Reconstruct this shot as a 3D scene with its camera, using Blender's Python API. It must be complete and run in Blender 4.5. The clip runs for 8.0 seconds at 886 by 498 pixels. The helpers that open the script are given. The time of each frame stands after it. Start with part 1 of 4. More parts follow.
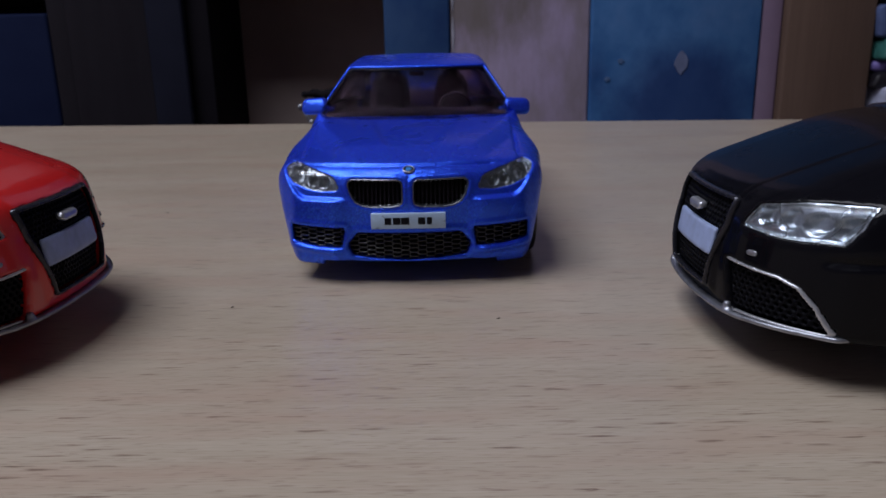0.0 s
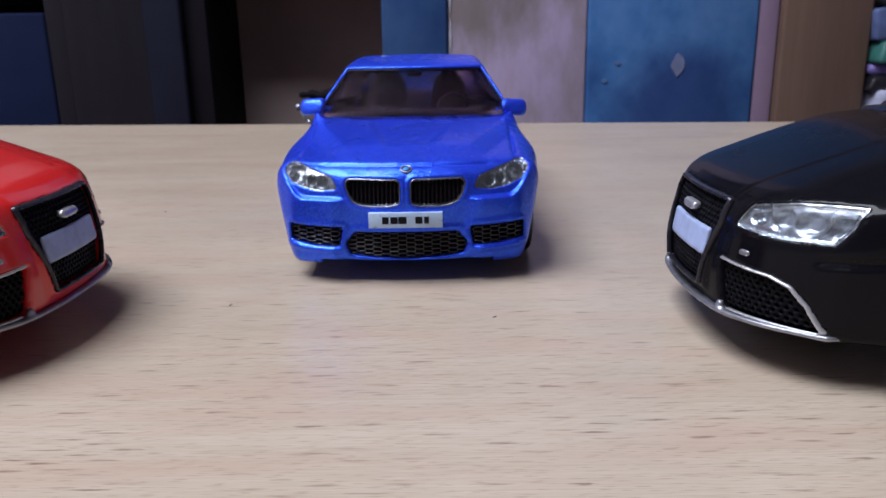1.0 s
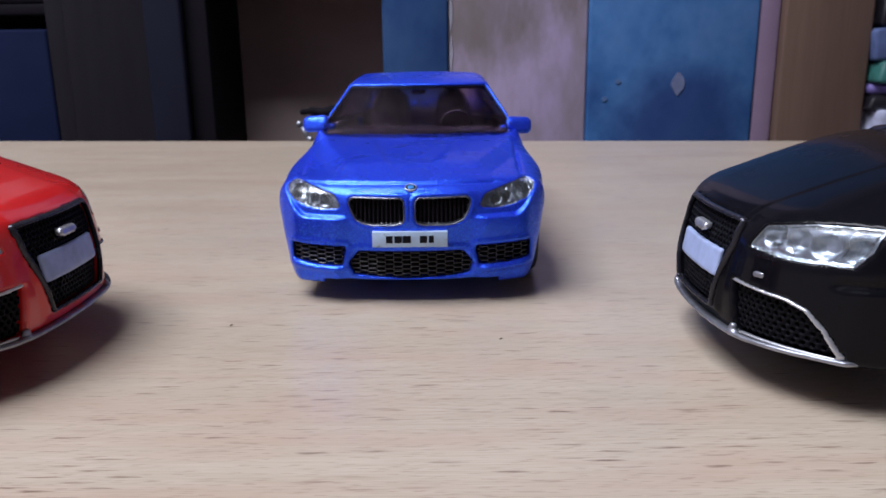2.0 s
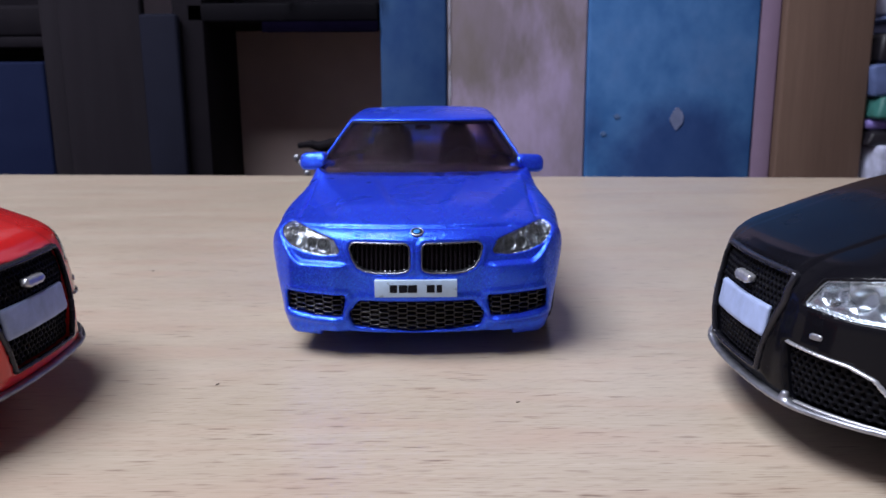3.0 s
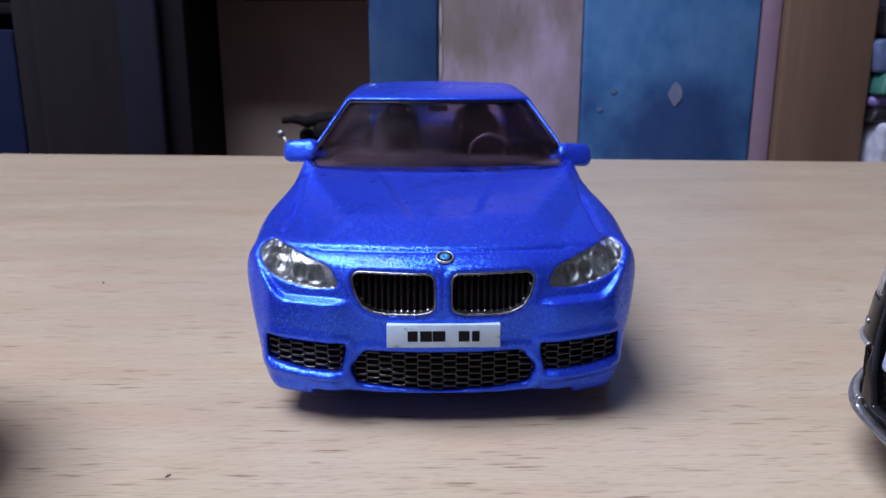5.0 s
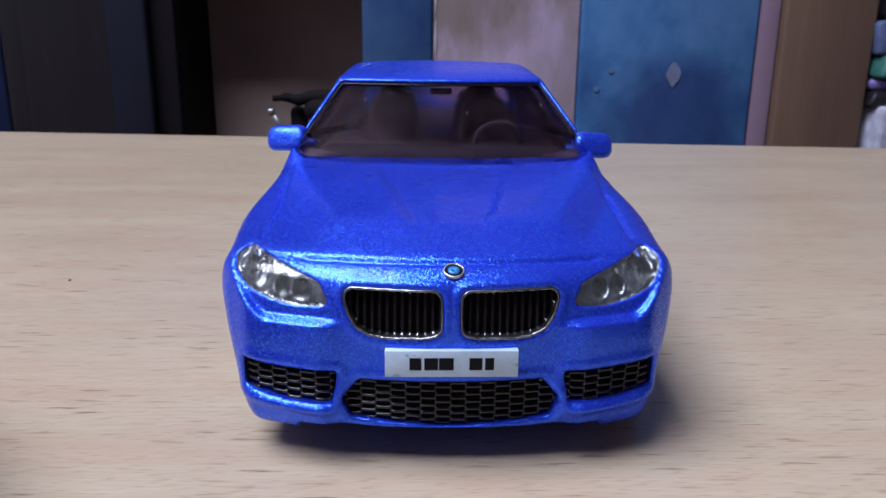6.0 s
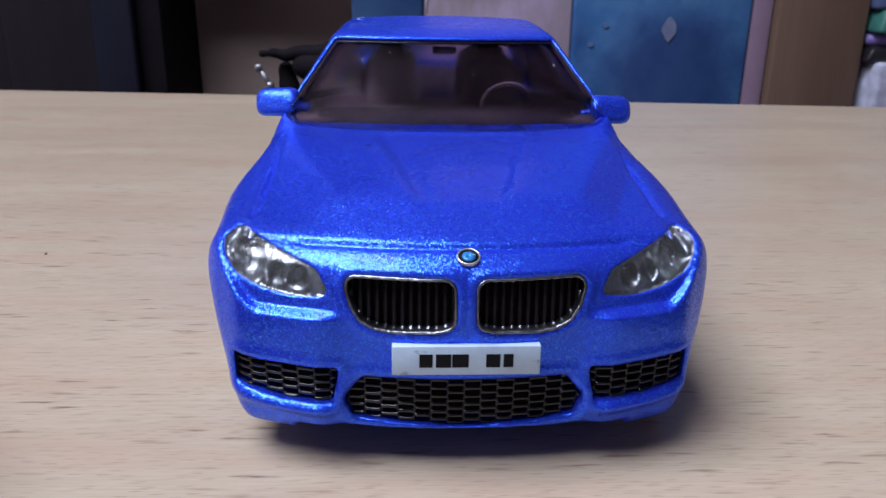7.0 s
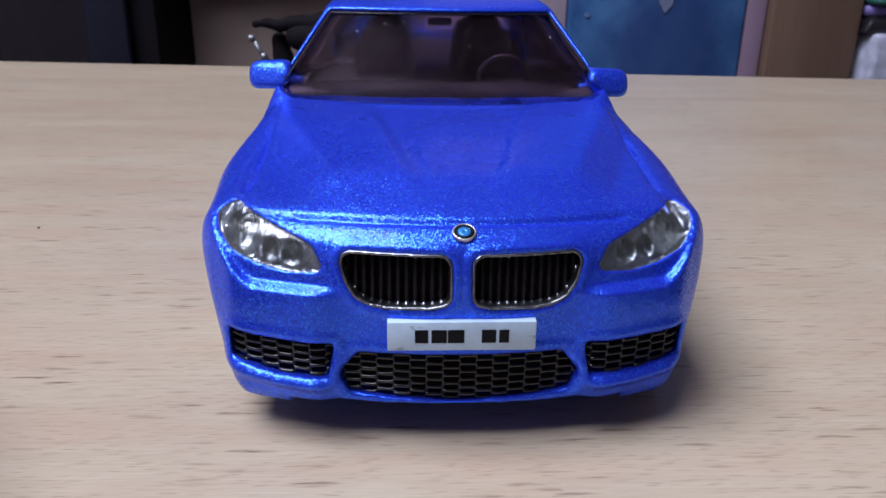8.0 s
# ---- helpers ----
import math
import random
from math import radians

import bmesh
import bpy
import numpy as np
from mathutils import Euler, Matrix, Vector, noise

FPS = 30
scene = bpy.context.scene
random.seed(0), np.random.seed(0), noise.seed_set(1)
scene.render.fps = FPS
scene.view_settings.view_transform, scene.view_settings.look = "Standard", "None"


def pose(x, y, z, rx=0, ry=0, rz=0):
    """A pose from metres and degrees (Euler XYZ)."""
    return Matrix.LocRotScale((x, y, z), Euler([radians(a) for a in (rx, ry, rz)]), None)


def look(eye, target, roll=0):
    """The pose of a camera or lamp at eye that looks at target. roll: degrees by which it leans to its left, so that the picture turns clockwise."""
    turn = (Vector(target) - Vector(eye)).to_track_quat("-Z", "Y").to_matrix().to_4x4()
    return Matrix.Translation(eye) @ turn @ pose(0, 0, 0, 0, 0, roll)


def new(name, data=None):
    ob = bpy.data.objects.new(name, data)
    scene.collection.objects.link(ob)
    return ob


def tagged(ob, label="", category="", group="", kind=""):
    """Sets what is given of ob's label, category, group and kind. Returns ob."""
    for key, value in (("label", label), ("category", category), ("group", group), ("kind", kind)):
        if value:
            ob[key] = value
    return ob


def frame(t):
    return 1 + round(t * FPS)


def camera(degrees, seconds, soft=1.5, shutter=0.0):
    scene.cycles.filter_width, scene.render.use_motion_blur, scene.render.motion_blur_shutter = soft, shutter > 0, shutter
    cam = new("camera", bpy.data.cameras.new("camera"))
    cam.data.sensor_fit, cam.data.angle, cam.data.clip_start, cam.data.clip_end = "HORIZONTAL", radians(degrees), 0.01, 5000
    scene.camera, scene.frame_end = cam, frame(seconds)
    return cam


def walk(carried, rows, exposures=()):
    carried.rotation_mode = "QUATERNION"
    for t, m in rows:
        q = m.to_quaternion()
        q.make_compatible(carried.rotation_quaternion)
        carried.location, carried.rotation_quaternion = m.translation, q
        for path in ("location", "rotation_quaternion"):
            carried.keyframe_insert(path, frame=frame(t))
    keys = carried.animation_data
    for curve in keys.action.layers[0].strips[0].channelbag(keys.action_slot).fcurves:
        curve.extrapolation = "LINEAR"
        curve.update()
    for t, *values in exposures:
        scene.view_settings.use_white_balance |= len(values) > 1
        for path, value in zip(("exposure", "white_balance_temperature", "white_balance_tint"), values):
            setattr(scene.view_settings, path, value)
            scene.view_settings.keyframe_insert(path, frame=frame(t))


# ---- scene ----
# The eye's way over the desk: seconds, metres, then turn, tilt and lean in degrees.
def eye(x, y, z, turn, tilt, lean):
    return pose(x, y, z, 90 + tilt, 0, turn) @ pose(0, 0, 0, 0, 0, -lean)


cam = camera(60.4, 8.0, soft=1.5)
cam.data.dof.use_dof, cam.data.dof.focus_distance, cam.data.dof.aperture_fstop = True, 0.082, 110
PATH = [
    (0.0, 0.0077, -0.1355, 0.0449, 0.72, -15.67, 1.20),
    (0.5, 0.0080, -0.1359, 0.0448, 0.41, -15.46, 1.23),
    (1.0, 0.0077, -0.1368, 0.0449, 0.47, -15.59, 0.92),
    (2.5, 0.0057, -0.1295, 0.0447, 0.28, -13.13, 0.55),
    (3.0, 0.0045, -0.1221, 0.0447, 0.09, -11.88, 0.40),
    (3.5, 0.0037, -0.1158, 0.0445, -0.19, -10.99, 0.28),
    (4.0, 0.0021, -0.1072, 0.0445, -0.42, -11.66, 0.15),
    (5.5, -0.0029, -0.0785, 0.0444, -1.37, -14.62, -0.25),
    (6.0, -0.0033, -0.0724, 0.0444, -1.67, -15.43, -0.61),
    (6.5, -0.0045, -0.0662, 0.0445, -2.03, -17.44, -0.51),
    (7.0, -0.0052, -0.0634, 0.0444, -2.50, -18.65, -0.74),
    (7.5, -0.0053, -0.0623, 0.0444, -2.76, -19.98, -0.99),
    (8.0, -0.0052, -0.0629, 0.0445, -2.90, -20.71, -0.86),
]
walk(cam, [(t, eye(*row)) for t, *row in PATH],
     exposures=[(t, stops, 6260, 10) for t, stops in ((0.0, -1.05), (0.1, -0.8), (0.2, -0.45), (0.3, -0.15), (0.4, 0.0), (2.3, 0.04), (3.4, 0.12), (5.3, 0.05), (6.5, 0.03), (8.0, 0.0))])

# ---- light: a lamp in an added, unseen ceiling panel, fill from an added west window, a dim room ----
world = bpy.data.worlds.new("world")
scene.world = world
world.use_nodes = True
world.node_tree.nodes["Background"].inputs[0].default_value = (0.55, 0.62, 0.9, 1)
world.node_tree.nodes["Background"].inputs[1].default_value = 0.15


def area_lamp(name, at, to, wide, high, watts, colour):
    data = bpy.data.lights.new(name, "AREA")
    data.shape, data.size, data.size_y, data.energy, data.color = "RECTANGLE", wide, high, watts, colour
    ob = new(name, data)
    ob.matrix_world = look(at, to)
    return ob


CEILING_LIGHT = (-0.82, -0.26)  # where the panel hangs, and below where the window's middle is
WINDOW_AT = (-1.9, -2.06, 1.157)
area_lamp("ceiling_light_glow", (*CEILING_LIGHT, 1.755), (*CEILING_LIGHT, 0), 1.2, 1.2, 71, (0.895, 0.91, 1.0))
# Weak fill from the front left; the opening it sits in is added.
area_lamp("window_fill", WINDOW_AT, (0, WINDOW_AT[1], WINDOW_AT[2]), 0.9, 1.0, 2.5, (0.9, 0.9, 1.0))


# ---- materials ----
def shader(name):
    m = bpy.data.materials.new(name)
    m.use_nodes = True
    return m, m.node_tree.nodes, m.node_tree.links, m.node_tree.nodes["Principled BSDF"]


def ramp(nodes, links, source, stops):
    r = nodes.new("ShaderNodeValToRGB")
    while len(r.color_ramp.elements) < len(stops):
        r.color_ramp.elements.new(0.5)
    for e, (p, c) in zip(r.color_ramp.elements, stops):
        e.position, e.color = p, (*c, 1)
    links.new(source, r.inputs[0])
    return r.outputs[0]


def noise_of(nodes, links, scale, detail=3, stretch=(1, 1, 1), rough=0.55):
    tc = nodes.new("ShaderNodeTexCoord")
    mp = nodes.new("ShaderNodeMapping")
    mp.inputs["Scale"].default_value = stretch
    n = nodes.new("ShaderNodeTexNoise")
    n.inputs["Scale"].default_value, n.inputs["Detail"].default_value, n.inputs["Roughness"].default_value = scale, detail, rough
    links.new(tc.outputs["Object"], mp.inputs[0])
    links.new(mp.outputs[0], n.inputs[0])
    return n.outputs["Fac"]


def bump(nodes, links, height, bsdf, strength, distance):
    b = nodes.new("ShaderNodeBump")
    b.inputs["Strength"].default_value, b.inputs["Distance"].default_value = strength, distance
    links.new(height, b.inputs["Height"])
    links.new(b.outputs[0], bsdf.inputs["Normal"])
    return b


def mixed(nodes, links, fac, a, b, blend="MIX"):
    m = nodes.new("ShaderNodeMix")
    m.data_type, m.blend_type = "RGBA", blend
    for sock, v in ((m.inputs[0], fac), (m.inputs[6], a), (m.inputs[7], b)):
        if isinstance(v, (int, float)):
            sock.default_value = v
        elif isinstance(v, tuple):
            sock.default_value = (*v, 1)
        else:
            links.new(v, sock)
    return m.outputs[2]


def plain(name, colour, rough=0.5, metal=0.0, vary=0.15, scale=300, relief=0.1, coat=0.0, gloss=0.5, scuff=0.0):
    m, nodes, links, p = shader(name)
    n = noise_of(nodes, links, scale, 4)
    lo, hi = tuple(c * (1 - vary) for c in colour), tuple(min(1, c * (1 + vary)) for c in colour)
    paint = ramp(nodes, links, n, [(0.3, lo), (0.7, hi)])
    if scuff:
        worn = ramp(nodes, links, noise_of(nodes, links, scale, 3, (1.0, 1.0, 2.2)), [(0.66, (0, 0, 0)), (0.7, (scuff, scuff, scuff))])
        paint = mixed(nodes, links, worn, paint, tuple(0.25 * c for c in colour))
    links.new(paint, p.inputs["Base Color"])
    big = noise_of(nodes, links, scale * 0.13, 2)
    links.new(ramp(nodes, links, big, [(0.3, (rough * 0.8,) * 3), (0.7, (min(1, rough * 1.2),) * 3)]), p.inputs["Roughness"])
    p.inputs["Metallic"].default_value, p.inputs["Coat Weight"].default_value = metal, coat
    p.inputs["Specular IOR Level"].default_value = gloss
    p.inputs["Coat Roughness"].default_value = 0.08
    if relief:
        bump(nodes, links, n, p, relief, 0.0002)
    return m


def car_paint(name, colour, bright, metal, rough, flake, coat=1.0, flecks=0.0, coat_rough=0.06, pearl=None):
    """Toy-car paint: a coloured coat, metal flakes where it has them, dust specks and clear lacquer."""
    m, nodes, links, p = shader(name)
    tc = nodes.new("ShaderNodeTexCoord")
    v = nodes.new("ShaderNodeTexVoronoi")
    v.inputs["Scale"].default_value = 7500
    links.new(tc.outputs["Object"], v.inputs[0])
    sep = nodes.new("ShaderNodeSeparateColor")
    links.new(v.outputs["Color"], sep.inputs[0])
    blend = lambda k: tuple(c + (b - c) * flake * k for c, b in zip(colour, bright))
    base = ramp(nodes, links, sep.outputs[0], [(0.0, tuple(c * (1 - 0.4 * flake) for c in colour)), (0.66, colour), (0.88, blend(0.35)), (1.0, blend(1.0))])
    dust = noise_of(nodes, links, 1500, 2)
    spots = ramp(nodes, links, dust, [(0.77, (0, 0, 0)), (0.8, (flecks, flecks, flecks))])
    links.new(mixed(nodes, links, spots, base, (0.55, 0.55, 0.58)), p.inputs["Base Color"])
    p.inputs["Metallic"].default_value = metal
    smear = noise_of(nodes, links, 90, 3)
    links.new(ramp(nodes, links, smear, [(0.3, (rough * 0.85,) * 3), (0.7, (rough * 1.2,) * 3)]), p.inputs["Roughness"])
    p.inputs["Coat Weight"].default_value, p.inputs["Coat Roughness"].default_value = coat, coat_rough
    if flake:  # every flake lies a little askew
        shift = nodes.new("ShaderNodeVectorMath")
        shift.operation = "SUBTRACT"
        shift.inputs[1].default_value = (0.5, 0.5, 0.5)
        links.new(v.outputs["Color"], shift.inputs[0])
        lean = nodes.new("ShaderNodeVectorMath")
        lean.operation = "MULTIPLY_ADD"
        lean.inputs[1].default_value = (0.34, 0.34, 0.34)
        links.new(shift.outputs[0], lean.inputs[0])
        links.new(nodes.new("ShaderNodeNewGeometry").outputs["Normal"], lean.inputs[2])
        unit = nodes.new("ShaderNodeVectorMath")
        unit.operation = "NORMALIZE"
        links.new(lean.outputs[0], unit.inputs[0])
        links.new(unit.outputs[0], p.inputs["Normal"])
        if pearl:  # mica that mirrors in another tint than the coat under it
            gloss, both = nodes.new("ShaderNodeBsdfAnisotropic"), nodes.new("ShaderNodeMixShader")
            gloss.inputs["Color"].default_value = (*pearl[:3], 1)
            gloss.inputs["Roughness"].default_value = rough
            links.new(unit.outputs[0], gloss.inputs["Normal"])
            both.inputs[0].default_value = pearl[3]
            links.new(p.outputs[0], both.inputs[1])
            links.new(gloss.outputs[0], both.inputs[2])
            links.new(both.outputs[0], next(n for n in nodes if n.type == "OUTPUT_MATERIAL").inputs["Surface"])
    fine = noise_of(nodes, links, 260, 2)
    cb = nodes.new("ShaderNodeBump")
    cb.inputs["Strength"].default_value, cb.inputs["Distance"].default_value = 0.12, 0.0002
    links.new(fine, cb.inputs["Height"])
    links.new(cb.outputs[0], p.inputs["Coat Normal"])
    return m


def clear(name, colour, rough=0.05, weight=1.0, dust=0.0):
    m, nodes, links, p = shader(name)
    p.inputs["IOR"].default_value = 1.3
    n = noise_of(nodes, links, 400, 3)
    links.new(ramp(nodes, links, n, [(0.35, (rough,) * 3), (0.75, (rough * 2.5,) * 3)]), p.inputs["Roughness"])
    tc = nodes.new("ShaderNodeTexCoord")
    v = nodes.new("ShaderNodeTexVoronoi")
    v.inputs["Scale"].default_value = 750
    links.new(tc.outputs["Object"], v.inputs[0])
    sep = nodes.new("ShaderNodeSeparateColor")
    links.new(v.outputs["Color"], sep.inputs[0])
    speck = mixed(nodes, links, 1.0, ramp(nodes, links, v.outputs["Distance"], [(0.06, (1, 1, 1)), (0.14, (0, 0, 0))]),
                  ramp(nodes, links, sep.outputs[0], [(0.9, (0, 0, 0)), (0.92, (dust, dust, dust))]), "MULTIPLY")
    links.new(mixed(nodes, links, speck, colour, (0.8, 0.8, 0.85)), p.inputs["Base Color"])
    links.new(mixed(nodes, links, speck, (weight, weight, weight), (0.1, 0.1, 0.1)), p.inputs["Transmission Weight"])
    return m


def pores(nodes, links, stretch, turn, shape, kept):
    """Short spindle-shaped pores, scattered one to a cell, some cells left empty; a mask."""
    tc = nodes.new("ShaderNodeTexCoord")
    mp = nodes.new("ShaderNodeMapping")
    mp.inputs["Scale"].default_value, mp.inputs["Rotation"].default_value = stretch, (0, 0, radians(turn))
    links.new(tc.outputs["Object"], mp.inputs[0])
    sway = nodes.new("ShaderNodeTexNoise")
    sway.inputs["Scale"].default_value, sway.inputs["Detail"].default_value = 2.6, 4
    links.new(mp.outputs[0], sway.inputs[0])
    warp = nodes.new("ShaderNodeVectorMath")
    warp.operation = "MULTIPLY_ADD"
    warp.inputs[1].default_value = (0.8, 0.8, 0)
    links.new(sway.outputs["Color"], warp.inputs[0])
    links.new(mp.outputs[0], warp.inputs[2])
    cell = nodes.new("ShaderNodeTexVoronoi")
    cell.voronoi_dimensions, cell.inputs["Scale"].default_value = "2D", 1.0
    links.new(warp.outputs[0], cell.inputs[0])
    lot = nodes.new("ShaderNodeSeparateColor")
    links.new(cell.outputs["Color"], lot.inputs[0])
    form = ramp(nodes, links, cell.outputs["Distance"], [(shape[0], (1, 1, 1)), (shape[1], (0, 0, 0))])
    some = ramp(nodes, links, lot.outputs[0], [(at, (k, k, k)) for at, k in kept])
    return mixed(nodes, links, 1.0, form, some, "MULTIPLY")


def beech(name):
    """Light beech veneer: broad bands along x, fine fibres and short dark pores of two sizes."""
    m, nodes, links, p = shader(name)
    band = noise_of(nodes, links, 1, 3, (5, 60, 10))
    fibre = noise_of(nodes, links, 1, 4, (30, 900, 100), 0.65)
    hair = noise_of(nodes, links, 1, 3, (160, 3600, 100), 0.6)
    base = ramp(nodes, links, band, [(0.25, (0.383, 0.313, 0.226)), (0.5, (0.434, 0.366, 0.272)), (0.75, (0.478, 0.41, 0.314))])
    base = mixed(nodes, links, 0.16, base, ramp(nodes, links, fibre, [(0.3, (0.28, 0.19, 0.14)), (0.65, (0.62, 0.53, 0.46))]))
    base = mixed(nodes, links, 0.16, base, ramp(nodes, links, hair, [(0.32, (0.22, 0.155, 0.12)), (0.68, (0.62, 0.53, 0.46))]))
    flush = ramp(nodes, links, noise_of(nodes, links, 1, 3, (22, 130, 50)), [(0.45, (0, 0, 0)), (0.72, (0.6, 0.6, 0.6))])
    base = mixed(nodes, links, flush, base, (0.42, 0.295, 0.225))
    large = pores(nodes, links, (120, 1150, 1), -18, (0.08, 0.3), [(0.66, 0.0), (0.7, 0.18), (0.86, 0.44), (1.0, 0.9)])
    small = pores(nodes, links, (330, 3300, 1), 11, (0.12, 0.36), [(0.5, 0.0), (0.6, 0.2), (1.0, 0.55)])
    base = mixed(nodes, links, small, base, (0.235, 0.16, 0.12))
    links.new(mixed(nodes, links, large, base, (0.16, 0.10, 0.072)), p.inputs["Base Color"])
    wear = noise_of(nodes, links, 25, 3)
    links.new(ramp(nodes, links, wear, [(0.3, (0.28,) * 3), (0.7, (0.36,) * 3)]), p.inputs["Roughness"])
    return m


def blotched(name, stops, scale, stretch=(1, 1, 1), rough=0.75, spot=None):
    m, nodes, links, p = shader(name)
    a = noise_of(nodes, links, scale, 5, stretch, 0.6)
    b = noise_of(nodes, links, scale * 6, 4, stretch)
    col = ramp(nodes, links, a, stops)
    col = mixed(nodes, links, 0.25, col, ramp(nodes, links, b, [(0.3, stops[0][1]), (0.7, stops[-1][1])]))
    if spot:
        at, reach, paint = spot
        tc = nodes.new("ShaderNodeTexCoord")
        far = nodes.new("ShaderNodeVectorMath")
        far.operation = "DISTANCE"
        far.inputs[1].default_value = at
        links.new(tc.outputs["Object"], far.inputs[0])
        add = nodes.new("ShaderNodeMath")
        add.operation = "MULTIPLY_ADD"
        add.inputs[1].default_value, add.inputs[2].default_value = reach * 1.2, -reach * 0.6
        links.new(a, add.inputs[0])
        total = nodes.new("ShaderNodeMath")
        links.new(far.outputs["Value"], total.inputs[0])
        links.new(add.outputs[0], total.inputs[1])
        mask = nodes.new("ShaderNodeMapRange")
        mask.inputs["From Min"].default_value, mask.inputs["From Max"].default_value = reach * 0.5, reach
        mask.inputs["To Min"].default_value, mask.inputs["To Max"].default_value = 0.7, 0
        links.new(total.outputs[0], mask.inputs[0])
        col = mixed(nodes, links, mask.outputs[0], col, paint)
    links.new(col, p.inputs["Base Color"])
    p.inputs["Roughness"].default_value = rough
    p.inputs["Specular IOR Level"].default_value = 0.06
    bump(nodes, links, b, p, 0.1, 0.002)
    return m


def glow(name, colour, strength):
    m, nodes, links, p = shader(name)
    p.inputs["Emission Color"].default_value, p.inputs["Emission Strength"].default_value = (*colour, 1), strength
    p.inputs["Base Color"].default_value = (*colour, 1)
    return m


BLUE = car_paint("blue_metallic_paint", (0.03, 0.052, 0.94), (0.05, 0.21, 1.0), 0.54, 0.28, 1.0, 0.2, 0.0, 0.09, (0.05, 0.44, 1.0, 0.11))
BLUE.node_tree.nodes["Principled BSDF"].inputs["Specular IOR Level"].default_value = 0.15
RED = car_paint("red_paint", (0.55, 0.012, 0.012), (0.6, 0.02, 0.02), 0.0, 0.3, 0.0, 0.7, 0.2)
BLACK = car_paint("black_paint", (0.004, 0.004, 0.006), (0.01, 0.01, 0.01), 0.0, 0.25, 0.0, 0.21, 0.25)
BLACK.node_tree.nodes["Principled BSDF"].inputs["Specular IOR Level"].default_value = 0.05
TINT = clear("smoked_window", (0.7, 0.6, 0.7), 0.07, dust=0.8)
LENS = clear("clear_lens", (0.86, 0.9, 0.95), 0.07, 0.985)
CHROME = plain("worn_chrome", (0.42, 0.43, 0.46), 0.25, 1.0, 0.2, 700, 0.15)
FRAME = plain("dulled_chrome", (0.2, 0.21, 0.24), 0.32, 1.0, 0.45, 1200, 0.4)
SILVER = plain("silver_paint", (0.55, 0.56, 0.60), 0.32, 0.75, 0.15, 700, 0.2)
REFLECTOR = plain("lamp_reflector", (0.34, 0.37, 0.4), 0.28, 1.0, 0.35, 700, 0.8)
DULL_REFLECTOR = plain("dull_lamp_reflector", (0.2, 0.21, 0.22), 0.3, 1.0, 0.5, 900, 0.9)
TRIM = plain("black_plastic", (0.006, 0.005, 0.008), 0.2, 0.0, 0.3, 900, 0.2, gloss=0.22)
NET = plain("glossy_black_mesh", (0.009, 0.009, 0.012), 0.14, 0.0, 0.3, 900, 0.05, coat=0.2, gloss=0.5)
MATT = plain("matt_black_mesh", (0.004, 0.004, 0.006), 0.5, 0.0, 0.3, 900, 0.2, gloss=0.07)
SPLITTER = plain("worn_silver_lip", (0.3, 0.31, 0.35), 0.36, 0.8, 0.25, 500, 0.2)
GUNMETAL = plain("grey_metal_frame", (0.032, 0.032, 0.042), 0.26, 0.6, 0.2, 700, 0.2)
SLAT = plain("dark_slats", (0.011, 0.009, 0.013), 0.3, 0.0, 0.3, 900, 0.1, gloss=0.1)
SOOT = plain("dark_recess", (0.007, 0.006, 0.008), 0.6, 0.0, 0.3, 900, 0.2, gloss=0.05)
RUBBER = plain("tyre_rubber", (0.010, 0.010, 0.013), 0.55, 0.0, 0.3, 900, 0.4, gloss=0.3)
PLATE = plain("plate_sticker", (0.44, 0.58, 0.78), 0.4, 0.0, 0.12, 500, 0.1, scuff=0.5)
PALE_PLATE = plain("pale_violet_plate", (0.33, 0.4, 0.62), 0.4, 0.0, 0.15, 400, 0.1)
INK = plain("printed_ink", (0.008, 0.008, 0.012), 0.6, 0.0, 0.1, 500, 0.0, gloss=0.1)
DASH = plain("dark_dashboard", (0.05, 0.042, 0.052), 0.7, 0.0, 0.3, 500, 0.2, gloss=0.2)
CABIN = plain("cabin_plastic", (0.16, 0.13, 0.15), 0.6, 0.0, 0.3, 500, 0.2)
BADGE_BLUE = plain("badge_blue", (0.03, 0.22, 0.62), 0.3, 0.2, 0.1, 600, 0.0)
WOOD = beech("beech_veneer")


# ---- making meshes ----
CM = 0.01


def part(name, data, material, parent=None, label=""):
    """One mesh object from a bmesh or a mesh, under a thing or a part."""
    if isinstance(data, bmesh.types.BMesh):
        me = bpy.data.meshes.new(name)
        data.to_mesh(me)
        data.free()
    else:
        me = data
    if material and not me.materials:
        me.materials.append(material)
    ob = new(name, me)
    ob.parent = parent
    return tagged(ob, label)


def thing(name, label, category, group="", kind="", m=None):
    ob = new(name)
    ob.empty_display_size = 0.01
    if m:
        ob.matrix_world = m
    return tagged(ob, label, category, group, kind)


def block(x0, x1, y0, y1, z0, z1, bevel=0.0, segments=2):
    """A rounded box, in metres."""
    bm = bmesh.new()
    bmesh.ops.create_cube(bm, size=1)
    for v in bm.verts:
        v.co = ((x0 + x1) / 2 + v.co.x * (x1 - x0), (y0 + y1) / 2 + v.co.y * (y1 - y0), (z0 + z1) / 2 + v.co.z * (z1 - z0))
    if bevel:
        bmesh.ops.bevel(bm, geom=bm.edges[:], offset=bevel, segments=segments, affect="EDGES", profile=0.5)
        for f in bm.faces:
            f.smooth = True
    return bm


